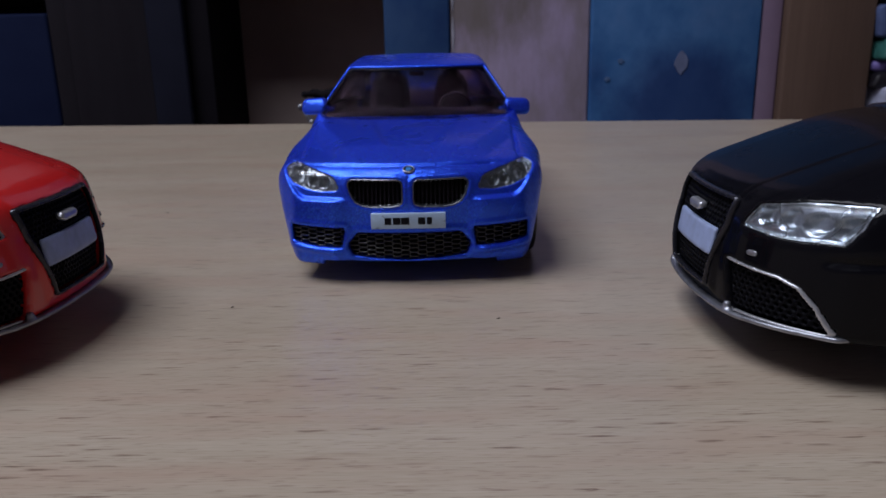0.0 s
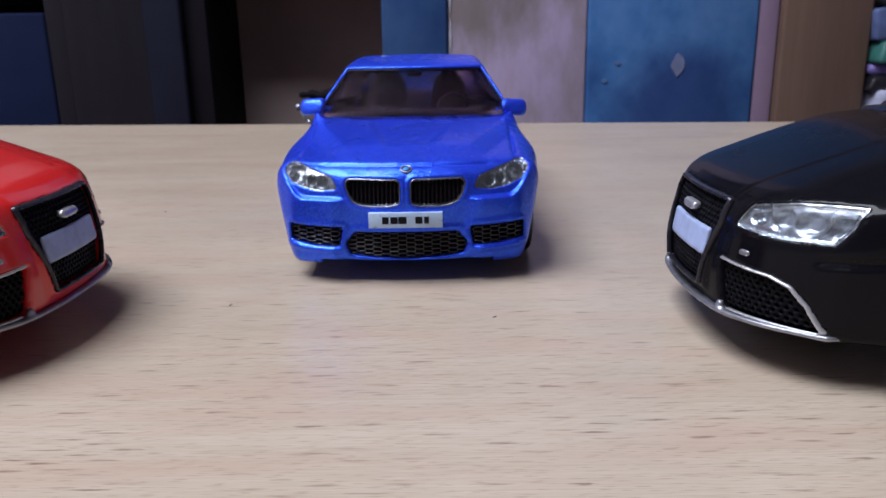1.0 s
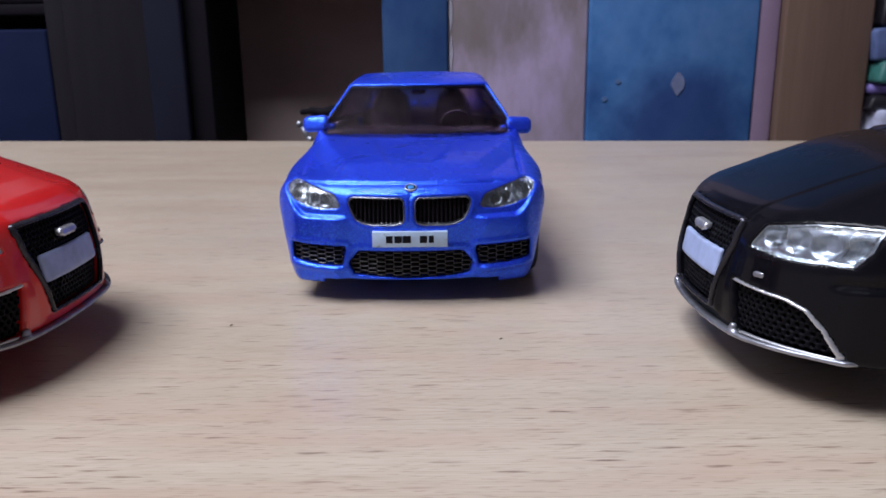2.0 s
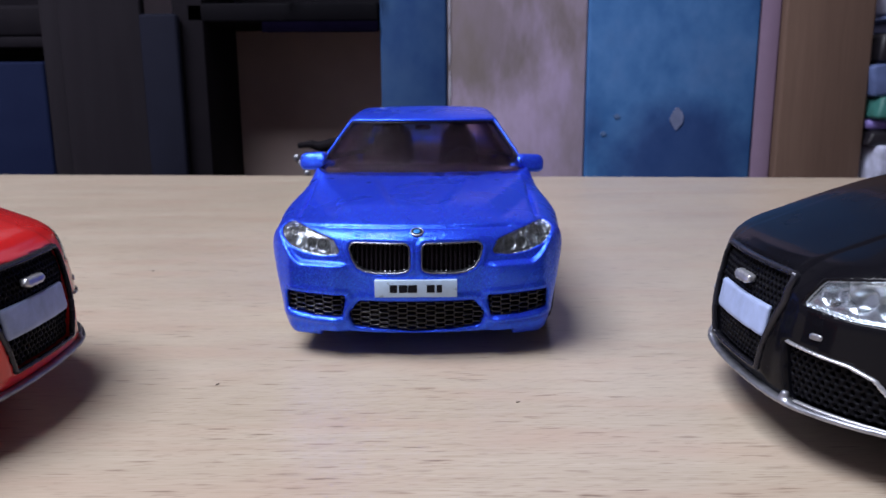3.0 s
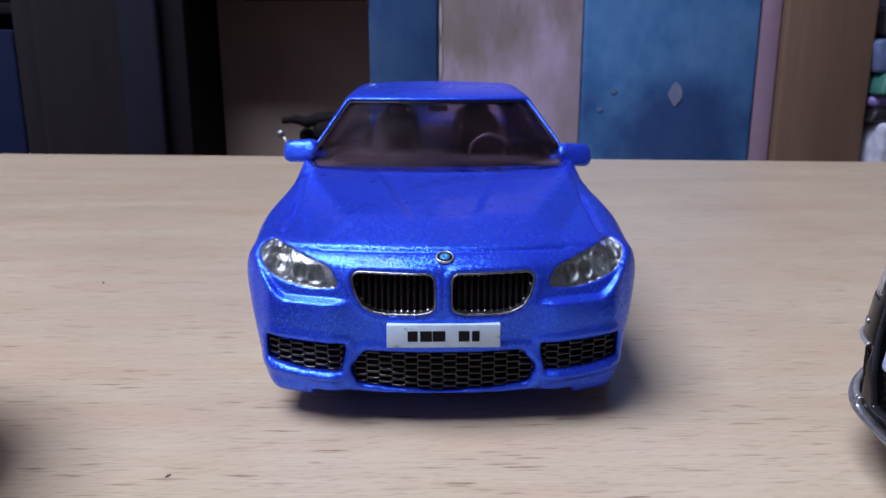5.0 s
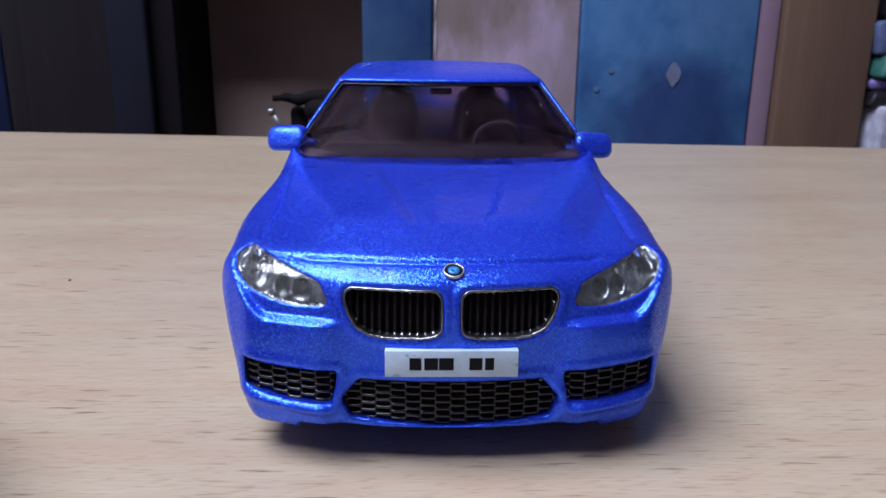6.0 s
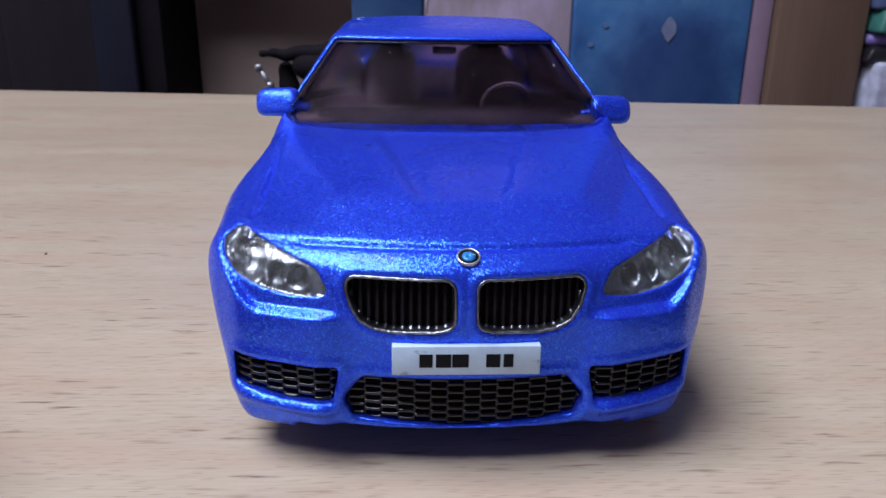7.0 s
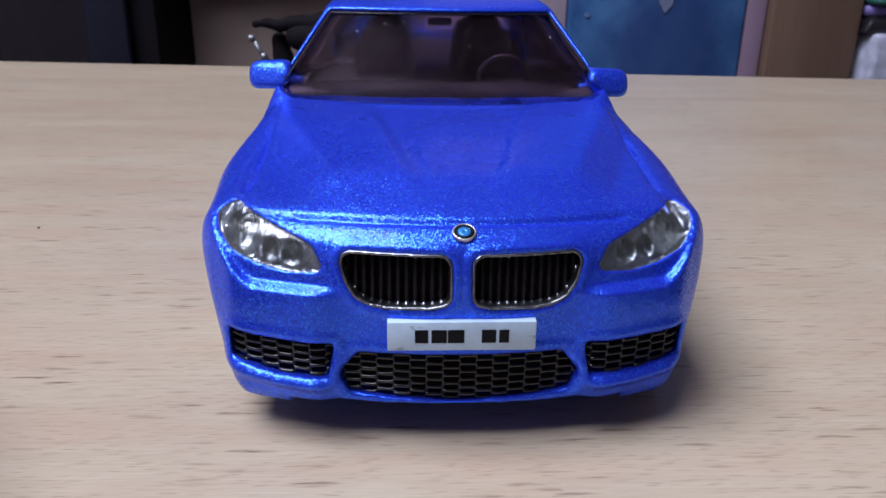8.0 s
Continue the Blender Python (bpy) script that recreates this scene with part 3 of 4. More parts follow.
    for x0, x1 in ((-0.0043, -0.0031), (-0.0028, -0.0014), (-0.0013, 0.0002), (0.0018, 0.0031), (0.0034, 0.0043)):
        part("print_bar", block(x0, x1, -0.00106, -0.0009, 0.0119, 0.0132), INK, plate)
    badge = part("badge", lathe([(-0.02, 0.092), (0.008, 0.094), (0.012, 0.102), (0.006, 0.11), (-0.02, 0.114)], 32), SILVER, car, "round silver-rimmed blue badge")
    badge.matrix_local = pose(0.0002, 0.0019, 0.0216, 0, 0, -90) @ pose(0, 0, 0, 0, -66, 0)
    part("badge_face", lathe([(-0.02, 0.005), (0.002, 0.005), (0.002, 0.092), (-0.02, 0.092)], 32), INK, badge)
    part("badge_centre", lathe([(-0.01, 0.004), (0.008, 0.004), (0.008, 0.06), (-0.01, 0.06)], 32), BADGE_BLUE, badge)
    # door mirrors
    for side, hold, high in ((-1, 2.4, 2.94), (1, 2.37, 2.86)):
        def mirror(x, y, z):
            ax = np.abs(x)
            box = smax(smax(np.abs(ax - hold) - 0.31, np.abs(z - high + 0.05 * (ax - 2.36)) - 0.19, 0.16), np.maximum(4.4 + 0.3 * (ax - 2.2) + 0.4 * (z - 2.8) - y, y - 4.85), 0.14)
            foot = smax(smax(np.abs(ax - 2.14) - 0.22, np.abs(z - high + 0.1) - 0.06, 0.05), np.abs(y - 4.68) - 0.12, 0.05)
            return smin(box, foot, 0.06)
        xs = span((1.85, 0.03), 3.0) if side > 0 else span((-3.0, 0.03), -1.85)
        part("door_mirror", solid(mirror, xs, span((4.2, 0.03), 5.1), span((2.6, 0.03), 3.3)), BLUE, car)
    cabin_fittings(car, 2.15, 4.2, 2.86, 0.92, 10.65)
    part("inner_mirror", block(-0.0018, 0.0018, 0.0545, 0.0555, 0.0352, 0.0363, 0.0004), CABIN, car)
    part("underside", block(-0.022, 0.022, 0.008, 0.132, 0.0044, 0.006, 0.0005), TRIM, car, "black plastic underside")
    part("tail_light", block(-0.0215, -0.012, 0.1325, 0.1338, 0.021, 0.026, 0.0006), RED, car, "red tail light")
    part("tail_light", block(0.012, 0.0215, 0.1325, 0.1338, 0.021, 0.026, 0.0006), RED, car, "red tail light")
    add_wheels(car, 0.95, 0.75, ((2.5, 2.4), (-2.5, 2.4), (2.5, 10.6), (-2.5, 10.6)), 10)


def lining_and_seal(car, outer, cabin, panes, d_screen, run, floor, ys, zs, half, limit):
    """Dark lining inside the shell, and the black rubber seal round the windscreen."""
    def lining(x, y, z):
        f = smin(outer(x, y, z), cabin(x, y, z), 0.05)
        shell = np.maximum(f + 0.15, -(f + 0.3))
        shell = np.maximum(shell, -(panes(x, y, z) + 0.06))
        return np.maximum(np.maximum(shell, np.maximum(run[0] - y, y - run[1])), floor - z)
    part("cabin_lining", solid(lining, span((-half - 0.3, 0.06), half + 0.3), span((run[0] - 0.1, 0.07), run[1] + 0.1), span((floor - 0.1, 0.06), zs[1] + 0.5)), CABIN, car, "dark cabin lining")

    def seal(x, y, z):
        return np.maximum(smax(np.abs(d_screen(x, z) + 0.01) - 0.016, np.abs(cabin(x, y, z)) - 0.022, 0.02), np.maximum(y - limit, zs[0] + 0.24 - z))
    part("window_seal", solid(seal, span((-half, 0.024), half), span((ys[0], 0.016), ys[1]), span((zs[0], 0.015), zs[1])), TRIM, car, "black rubber windscreen seal")


def cabin_fittings(car, floor, dash_y, dash_z, wheel_x, rear):
    """Dashboard, seats and steering wheel as seen through the tinted glass."""
    part("floor_pan", block(-0.019, 0.019, (dash_y + 0.1) * CM, (dash_y + 6.3) * CM, (floor - 0.08) * CM, floor * CM, 0.0003), CABIN, car)
    part("dashboard", block(-0.0185, 0.0185, (dash_y + 0.1) * CM, (dash_y + 0.75) * CM, (floor + 0.02) * CM, (dash_z - 0.05) * CM, 0.0015, 3), DASH, car)
    for x in (-0.85, 0.85):
        for dy in (2.1, 4.3):
            def seat(px, y, z):
                base = smax(smax(np.abs(px - x) - 0.5, np.abs(y - dash_y - dy) - 0.6, 0.2), np.abs(z - floor - 0.2) - 0.18, 0.2)
                lean = y - dash_y - dy - 0.55 - 0.22 * (z - floor)
                back = smax(smax(np.abs(px - x) - 0.5 + 0.12 * (z - floor - 0.5), np.abs(lean) - 0.15, 0.2), np.abs(z - floor - 0.65) - 0.62, 0.25)
                head = smax(smax(np.abs(px - x) - 0.22, np.abs(lean) - 0.12, 0.15), np.abs(z - floor - 1.34) - 0.17, 0.15)
                return smin(smin(base, back, 0.1), head, 0.05)
            part("seat", solid(seat, span((x - 0.7, 0.06), x + 0.7), span((dash_y + dy - 0.8, 0.06), dash_y + dy + 1.5), span((floor - 0.05, 0.06), floor + 1.7)), CABIN, car)
    part("rear_bulkhead", block(-0.0195, 0.0195, (rear - 0.2) * CM, rear * CM, floor * CM, (dash_z + 0.02) * CM, 0.0004), CABIN, car)
    bm = lathe([(0.035 * math.cos(a), 0.36 + 0.035 * math.sin(a)) for a in (i * math.pi / 4 for i in range(8))], 40)
    wheel = part("steering_wheel", bm, CABIN, car)
    wheel.matrix_local = pose(wheel_x * CM, (dash_y + 0.95) * CM, (dash_z - 0.05) * CM, 0, 0, 90) @ pose(0, 0, 0, 0, -25, 0)


# ---- the red and the black hatchback: nose at the origin, facing -y ----
def hatch_fields():
    top = curve((-0.3, 2.2), (0.15, 2.34), (0.5, 2.52), (1.2, 2.78), (2.2, 3.04), (3.2, 3.2), (4.0, 3.26), (6, 3.22), (10, 3.3), (13, 3.3), (13.8, 3.0))
    nose = curve((0.5, 0.35), (0.62, 0.12), (0.8, 0.02), (1.2, 0.0), (1.7, 0.06), (2.1, 0.14), (2.3, 0.2), (2.42, 0.34), (2.6, 0.8), (3.2, 2.4))
    flank = curve((0.5, 2.55), (0.75, 2.68), (1.2, 2.76), (1.9, 2.82), (2.4, 2.8), (2.7, 2.68), (3.0, 2.52), (3.3, 2.3), (3.6, 2.0))
    taper = curve((0, 1.0), (2.9, 1.0), (5, 0.98), (8.5, 0.985), (11.2, 1.0), (13, 0.97), (14, 0.9))
    roof = curve((3.0, 3.9), (4.6, 4.12), (5.5, 4.28), (6.0, 4.38), (7.4, 4.52), (10.5, 4.45), (12, 4.25), (12.6, 4.1), (13.4, 3.3), (14.2, 2.0))
    cabin_side = curve((2.9, 2.52), (3.2, 2.42), (3.7, 2.18), (4.2, 1.86), (4.35, 1.72), (4.6, 1.4))

    def plan(ax):
        return 0.07 * ax * ax + 0.85 * np.clip((ax - 1.0) / 1.75, 0, 2) ** 2.2

    def outer(x, y, z):
        ax = np.abs(x)
        front = (nose(z) + plan(ax) - y) * 0.9
        front = front - 0.05 * (1 - step(ax, 0.98 - 0.1 * (2.2 - z), 1.1 - 0.1 * (2.2 - z))) * step(z, 0.8, 0.95)
        crease = 2.22 + 0.03 * y
        up = z - top(y) + 0.035 * ax * ax - 0.03 * (1 - step(ax, crease - 0.05, crease + 0.02)) * step(y - 0.12 * ax * ax, 0.28, 0.36)
        arch = sum(0.1 * np.exp(-((np.maximum(np.hypot(y - c, z - 1.05) - 1.12, 0) / 0.3) ** 2)) for c in (2.95, 11.2))
        sill = 0.06 * (1 - step(z, 1.0, 1.05)) * step(y, 4.2, 4.3) * (1 - step(y, 9.75, 9.85))
        line = 0.03 * step(z, 2.36, 2.42) * (1 - step(z, 2.5, 2.8)) * step(y, 3.4, 4.2)
        side = ax - flank(z) * taper(y) - arch + 0.09 * np.exp(-(((z - 1.5) / 0.5) ** 2)) * step(y, 3.9, 5) * (1 - step(y, 9.2, 10.2)) - line - sill
        back = y - 13.6 + 0.08 * ax * ax + 0.1 * (z - 1.8) ** 2
        body = smax(smax(side, up - 0.04, 0.3), smax(front, back, 0.1), 0.36)
        return smax(body, 0.68 - z, 0.1)

    def cabin(x, y, z):
        ax = np.abs(x)
        up = (z - roof(y) + 0.02 * ax * ax) * 0.95
        up = smax(up, (z - 3.16 - 0.52 * (y - 3.3 - 0.12 * ax * ax)) * 0.887, 0.1)
        return smax(smax(up, ax - cabin_side(z), 0.25), 2.8 - z, 0.05)
    return outer, cabin, lambda x, y, z: y - nose(z) - plan(np.abs(x))


def hatch_meshes():
    """All the shells of the hatchback, made once and shared by both."""
    outer, cabin, behind = hatch_fields()
    out = {}
    lamp = [(1.36, 1.98), (1.5, 2.25), (2.0, 2.36), (2.5, 2.4), (2.5, 2.2), (2.42, 1.98), (1.9, 1.94)]
    grille = [(-1.0, 2.2), (1.0, 2.2), (0.98, 1.9), (0.72, 0.98), (-0.72, 0.98), (-0.98, 1.9)]
    fog = [(1.2, 1.42), (1.95, 1.36), (2.15, 1.28), (2.3, 1.08), (2.42, 0.8), (1.3, 0.8)]
    screen = [(-2.26, 3.28), (2.26, 3.28), (1.72, 4.16), (-1.72, 4.16)]
    side_glass = [(5.1, 3.42), (7.4, 3.42), (7.4, 4.22), (6.6, 4.2), (6.0, 4.02)]
    rear_side = [(7.7, 3.42), (11.0, 3.5), (11.3, 3.9), (10.6, 4.14), (7.7, 4.22)]
    rear_glass = [(-1.8, 3.5), (1.8, 3.5), (1.5, 4.05), (-1.5, 4.05)]

    def d_lamp(x, y, z):
        deep = behind(x, y, z)
        return outline(np.abs(x) + 0.5 * deep, z + 0.35 * deep, lamp, 0.03)
    d_grille = lambda x, z: outline(x, z, grille, 0.05)
    d_fog = lambda x, z: outline(np.abs(x), z, fog, 0.04)

    def panes(x, y, z):
        ws = np.maximum(outline(x, z, screen, 0.03), y - 6.6)
        rs = np.maximum(outline(x, z, rear_glass, 0.05), 11.5 - y)
        sd = np.maximum(np.minimum(outline(y, z, side_glass, 0.06), outline(y, z, rear_side, 0.06)), 1.3 - np.abs(x))
        return np.minimum(np.minimum(ws, rs), sd)

    def body(x, y, z):
        o, c = outer(x, y, z), cabin(x, y, z)
        f = smin(o, c, 0.05)
        hollow = np.maximum(np.maximum(f + 0.14, np.maximum(4.0 - y, y - 12.6)), 2.4 - z)
        f = np.maximum(f, -hollow)
        f = smax(f, -np.maximum(panes(x, y, z), np.minimum(np.abs(c) - 0.3, c)), 0.05)
        f = np.maximum(f, -np.maximum(np.maximum(d_lamp(x, y, z), y - 2.9), -(o + 0.32)))
        f = np.maximum(f, -np.maximum(np.maximum(d_grille(x, z), y - 1.2), -(o + 0.16)))
        f = np.maximum(f, -np.maximum(np.maximum(d_fog(x, z), y - 2.4), -(o + 0.16)))
        # door, sill and bumper seams
        ax = np.abs(x)
        groove = lambda d: 0.05 * np.exp(-((d / 0.04) ** 2))
        f = f + groove(y - 4.6 - 0.05 * (z - 2)) * step(z, 0.75, 0.8) * (1 - step(z, 3.2, 3.3)) * (ax > 2)
        f = f + groove(y - 7.6) * step(z, 0.98, 1.05) * (1 - step(z, 3.2, 3.3)) * (ax > 2)
        f = f + groove(z - 1.05) * step(y, 4.2, 4.3) * (1 - step(y, 9.6, 9.8)) * (ax > 2)
        f = f + groove(z - 1.78 - 0.1 * (y - 1.7)) * (1 - step(y, 1.95, 2.1)) * step(ax, 2.3, 2.4)
        for c_y in (2.95, 11.2):
            f = np.maximum(f, -np.maximum(np.hypot(y - c_y, z - 1.06) - 1.125, 1.8 - ax))
        return f
    out["body"] = solid(body, span((-3.05, 0.04), 3.05), span((-0.25, 0.035), (4.6, 0.06), 13.9), span((0.55, 0.035), (3.4, 0.05), 4.7))

    def glass(x, y, z):
        c = cabin(x, y, z)
        return np.maximum(panes(x, y, z) - 0.03, np.maximum(c + 0.02, -(c + 0.13)))
    zs = span((3.1, 0.035), 4.4)
    out["windscreen"] = solid(glass, span((-2.5, 0.06), 2.5), span((3.0, 0.035), 6.5), zs)
    out["rear_window"] = solid(glass, span((-2.2, 0.08), 2.2), span((11.6, 0.06), 13.8), zs)
    out["side_l"] = solid(glass, span((-2.6, 0.03), -1.3), span((4.9, 0.06), 11.5), zs)
    out["side_r"] = solid(glass, span((1.3, 0.03), 2.6), span((4.9, 0.06), 11.5), zs)
    for side in (-1, 1):
        ends = lambda a, b, d: span((a, d), b) if side > 0 else span((-b, d), -a)

        def lens(x, y, z):
            o = outer(x, y, z)
            return np.maximum(np.maximum(d_lamp(x, y, z) - 0.01, y - 2.8), np.maximum(o + 0.002, -(o + 0.06)))

        def bowl(x, y, z):
            o, ax = outer(x, y, z), np.abs(x)
            cells = np.abs(((ax - 1.4) / 0.28) % 1 - 0.5)
            deep = 0.09 + 0.13 * step(0.5 - np.hypot(cells, (z - 2.12) / 0.3), 0.0, 0.2)
            d = d_lamp(x, y, z)
            cup = np.maximum(d + 0.025, -(o + deep))
            return np.maximum(np.maximum(np.maximum(d - 0.03, y - 2.8), np.maximum(o + 0.03, -(o + 0.42))), -cup)
        g = (ends(1.2, 2.7, 0.024), span((0.1, 0.028), 2.6), span((1.8, 0.022), 2.55))
        out["lens", side], out["bowl", side] = solid(lens, *g), solid(bowl, *g)

        def fog_frame(x, y, z):
            d, ax = d_fog(x, z), np.abs(x)
            band = smax(np.abs(d) - 0.021, np.abs(outer(x, y, z)) - 0.035, 0.03)
            return np.maximum(band, np.maximum(1.22 - ax, np.minimum(1.4 - ax, 1.3 - z)))

        def fog_mesh(x, y, z):
            u, v = np.abs((np.abs(x) / 0.095 + 0.5 * (np.floor(z / 0.075) % 2)) % 1 - 0.5) * 0.095, np.abs((z / 0.075) % 1 - 0.5) * 0.075
            hole = np.hypot(u, v) - 0.029
            return np.maximum(np.maximum(-hole, d_fog(x, z) + 0.02), np.abs(outer(x, y, z) + 0.1) - 0.035)

        def fog_back(x, y, z):
            return np.maximum(d_fog(x, z) + 0.01, np.abs(outer(x, y, z) + 0.15) - 0.02)
        g = (ends(1.1, 2.6, 0.018), span((0.0, 0.026), 2.2), span((0.68, 0.018), 1.55))
        out["fog_frame", side], out["fog_mesh", side], out["fog_back", side] = solid(fog_frame, *g), solid(fog_mesh, *g), solid(fog_back, *g)

        def mirror(x, y, z):
            ax = np.abs(x)
            box = smax(smax(np.abs(ax - 2.86) - 0.29, np.abs(z - 3.4 - 0.1 * (ax - 2.9)) - 0.185, 0.2), np.maximum(4.58 + 0.3 * (ax - 2.6) + 0.35 * (z - 3.3) - y, y - 5.1), 0.16)
            foot = smax(smax(np.abs(ax - 2.5) - 0.2, np.abs(z - 3.28) - 0.07, 0.05), np.abs(y - 4.9) - 0.14, 0.05)
            return smin(box, foot, 0.06)
        out["mirror", side] = solid(mirror, ends(2.2, 3.5, 0.035), span((4.4, 0.035), 5.4), span((3.1, 0.035), 3.9))

    def frame_ring(x, y, z):
        return smax(np.abs(d_grille(x, z)) - 0.03, np.abs(outer(x, y, z)) - 0.042, 0.035)

    def grille_bars(x, y, z):
        u, v = np.abs((x / 0.095 + 0.5 * (np.floor(z / 0.075) % 2)) % 1 - 0.5) * 0.095, np.abs((z / 0.075) % 1 - 0.5) * 0.075
        return np.maximum(np.maximum(-(np.hypot(u, v) - 0.029), d_grille(x, z) + 0.04), np.abs(outer(x, y, z) + 0.09) - 0.035)

    def grille_back(x, y, z):
        return np.maximum(d_grille(x, z) + 0.01, np.abs(outer(x, y, z) + 0.15) - 0.02)
    g = (span((-1.2, 0.018), 1.2), span((-0.2, 0.022), 0.7), span((0.85, 0.018), 2.35))
    out["frame_ring"], out["grille_bars"], out["grille_back"] = solid(frame_ring, *g), solid(grille_bars, *g), solid(grille_back, *g)

    def splitter(x, y, z):
        o, ax = outer(x, y, np.maximum(z, 0.82)), np.abs(x)
        lip = smax(np.abs(o - 0.0) - 0.07, np.abs(z - 0.7 - 0.03 * step(ax, 1.4, 2.4)) - 0.036, 0.03)
        strut = smax(smax(np.abs(ax - 1.27) - 0.05, np.abs(z - 0.76) - 0.075, 0.03), np.abs(outer(x, y, np.maximum(z, 0.82))) - 0.045, 0.03)
        return smin(np.maximum(lip, np.maximum(y - 1.7, ax - 2.55)), strut, 0.03)
    out["splitter"] = solid(splitter, span((-2.8, 0.04), 2.8), span((-0.3, 0.03), 2.0), span((0.55, 0.024), 0.95))

    def plate(x, y, z):
        return smax(smax(np.abs(x) - 0.78, np.abs(z - 1.56) - 0.2, 0.03), np.abs(outer(x, y, z) + 0.04) - 0.035, 0.02)
    out["plate"] = solid(plate, span((-0.9, 0.03), 0.9), span((-0.2, 0.02), 0.5), span((1.3, 0.03), 1.85))

    def badge(x, y, z):
        d = smax(np.abs(x) - 0.24, np.abs(z - 1.97) - 0.062, 0.08) + 0.008 * np.cos(x * 50 + z * 18)
        return smax(d, np.abs(outer(x, y, z)) - 0.06, 0.04)

    def washer(x, y, z):
        return smax(smax(np.abs(np.abs(x) - 1.58) - 0.075, np.abs(z - 1.62) - 0.04, 0.04), np.abs(outer(x, y, z)) - 0.02, 0.02)
    for side in (-1, 1):
        out["washer", side] = solid(washer, span((1.4, 0.014), 1.8) if side > 0 else span((-1.8, 0.014), -1.4), span((0.0, 0.012), 1.0), span((1.5, 0.013), 1.75))
    out["badge"] = solid(badge, span((-0.35, 0.02), 0.35), span((-0.2, 0.02), 0.6), span((1.8, 0.02), 2.15))

    def lining(x, y, z):
        f = smin(outer(x, y, z), cabin(x, y, z), 0.05)
        shell = np.maximum(np.maximum(f + 0.15, -(f + 0.3)), -(panes(x, y, z) - 0.02))
        return np.maximum(np.maximum(shell, np.maximum(4.1 - y, y - 12.4)), 2.5 - z)
    out["lining"] = solid(lining, span((-2.9, 0.07), 2.9), span((4.0, 0.08), 12.5), span((2.4, 0.07), 4.6))

    def seal(x, y, z):
        return np.maximum(smax(np.abs(outline(x, z, screen, 0.03) + 0.015) - 0.03, np.abs(cabin(x, y, z)) - 0.03, 0.02), y - 6.6)
    out["seal"] = solid(seal, span((-2.5, 0.027), 2.5), span((2.9, 0.022), 6.6), span((3.1, 0.02), 4.4))

    def cowl(x, y, z):
        c = cabin(x, y, z)
        return smax(np.maximum(np.abs(outer(x, y, z) - 0.01) - 0.04, np.abs(c - 0.06) - 0.07), np.abs(x) - 2.2, 0.05)
    glass_z = lambda px, py: 3.16 + 0.52 * (py - 3.3 - 0.12 * px * px)
    for k, (a, b) in enumerate((((-0.15, 0.3), (-1.9, 0.42)), ((1.5, 0.3), (-0.1, 0.48)))):
        def wiper(x, y, z):
            best = None
            for i in range(15):
                t = i / 14
                px = a[0] + (b[0] - a[0]) * t
                py = 3.3 + 0.12 * px * px + a[1] + (b[1] - a[1]) * t
                d = np.sqrt(((x - px) * 0.3) ** 2 + (y - py) ** 2 + (z - glass_z(px, py) - 0.05) ** 2) - 0.04
                best = d if best is None else smin(best, d, 0.05)
            return best
        out["wiper", k] = solid(wiper, span((min(a[0], b[0]) - 0.3, 0.05), max(a[0], b[0]) + 0.3), span((3.5, 0.022), 4.7), span((3.15, 0.022), 3.9))
    out["cowl"] = solid(cowl, span((-2.4, 0.05), 2.4), span((2.6, 0.035), 4.8), span((2.9, 0.03), 3.5))
    return out


def hatchback(car, meshes, paint, mirror_mat, wheels):
    def shared(key, name, material, parent, label=""):
        me = meshes[key].copy()
        me.name = name
        return part(name, me, material, parent, label)
    shared("body", "body", paint, car, "glossy body shell with panel seams")
    for key, name in (("windscreen", "windscreen"), ("rear_window", "rear_window"), ("side_l", "side_window"), ("side_r", "side_window")):
        shared(key, name, TINT, car, "smoked tinted window")
    for side in (-1, 1):
        light = shared(("bowl", side), "headlight", REFLECTOR, car, "silver headlight reflector behind a clear cover")
        shared(("lens", side), "lens", LENS, light, "clear plastic headlight cover").visible_shadow = False
        frame_ob = shared(("fog_frame", side), "air_intake", SILVER, car, "thin silver frame round a dark intake")
        shared(("fog_mesh", side), "intake_mesh", MATT, frame_ob)
        shared(("fog_back", side), "backing", SOOT, frame_ob)
        shared(("mirror", side), "door_mirror", mirror_mat, car)
        shared(("washer", side), "lamp_washer", SPLITTER, car, "small silver cap under the headlight")
    grille = shared("frame_ring", "grille", GUNMETAL, car, "grey metal frame of the single grille")
    shared("grille_bars", "grille_mesh", MATT, grille)
    shared("grille_back", "backing", SOOT, grille)
    shared("badge", "badge", SILVER, grille, "plain wide silver badge")
    shared("plate", "plate", PALE_PLATE, car, "blank pale blue plate")
    shared("splitter", "splitter", SPLITTER, car, "silver chin splitter")
    shared("cowl", "cowl", TRIM, car, "black wiper cowl")
    for k in (0, 1):
        shared(("wiper", k), "wiper", TRIM, car, "thin black windscreen wiper")
    shared("lining", "cabin_lining", CABIN, car, "dark cabin lining")
    shared("seal", "window_seal", TRIM, car, "black rubber windscreen seal")
    cabin_fittings(car, 2.5, 4.0, 3.35, 0.9, 12.4)
    part("underside", block(-0.024, 0.024, 0.01, 0.134, 0.007, 0.0085, 0.0005), TRIM, car, "black plastic underside")
    for x in (-0.0185, 0.0185):
        part("tail_light", block(x - 0.005, x + 0.005, 0.1345, 0.136, 0.024, 0.031, 0.0006), RED, car, "red tail light")
    add_wheels(car, 1.05, 0.85, ((2.68, 2.95), (-2.68, 2.95), (2.68, 11.2), (-2.68, 11.2)), wheels)


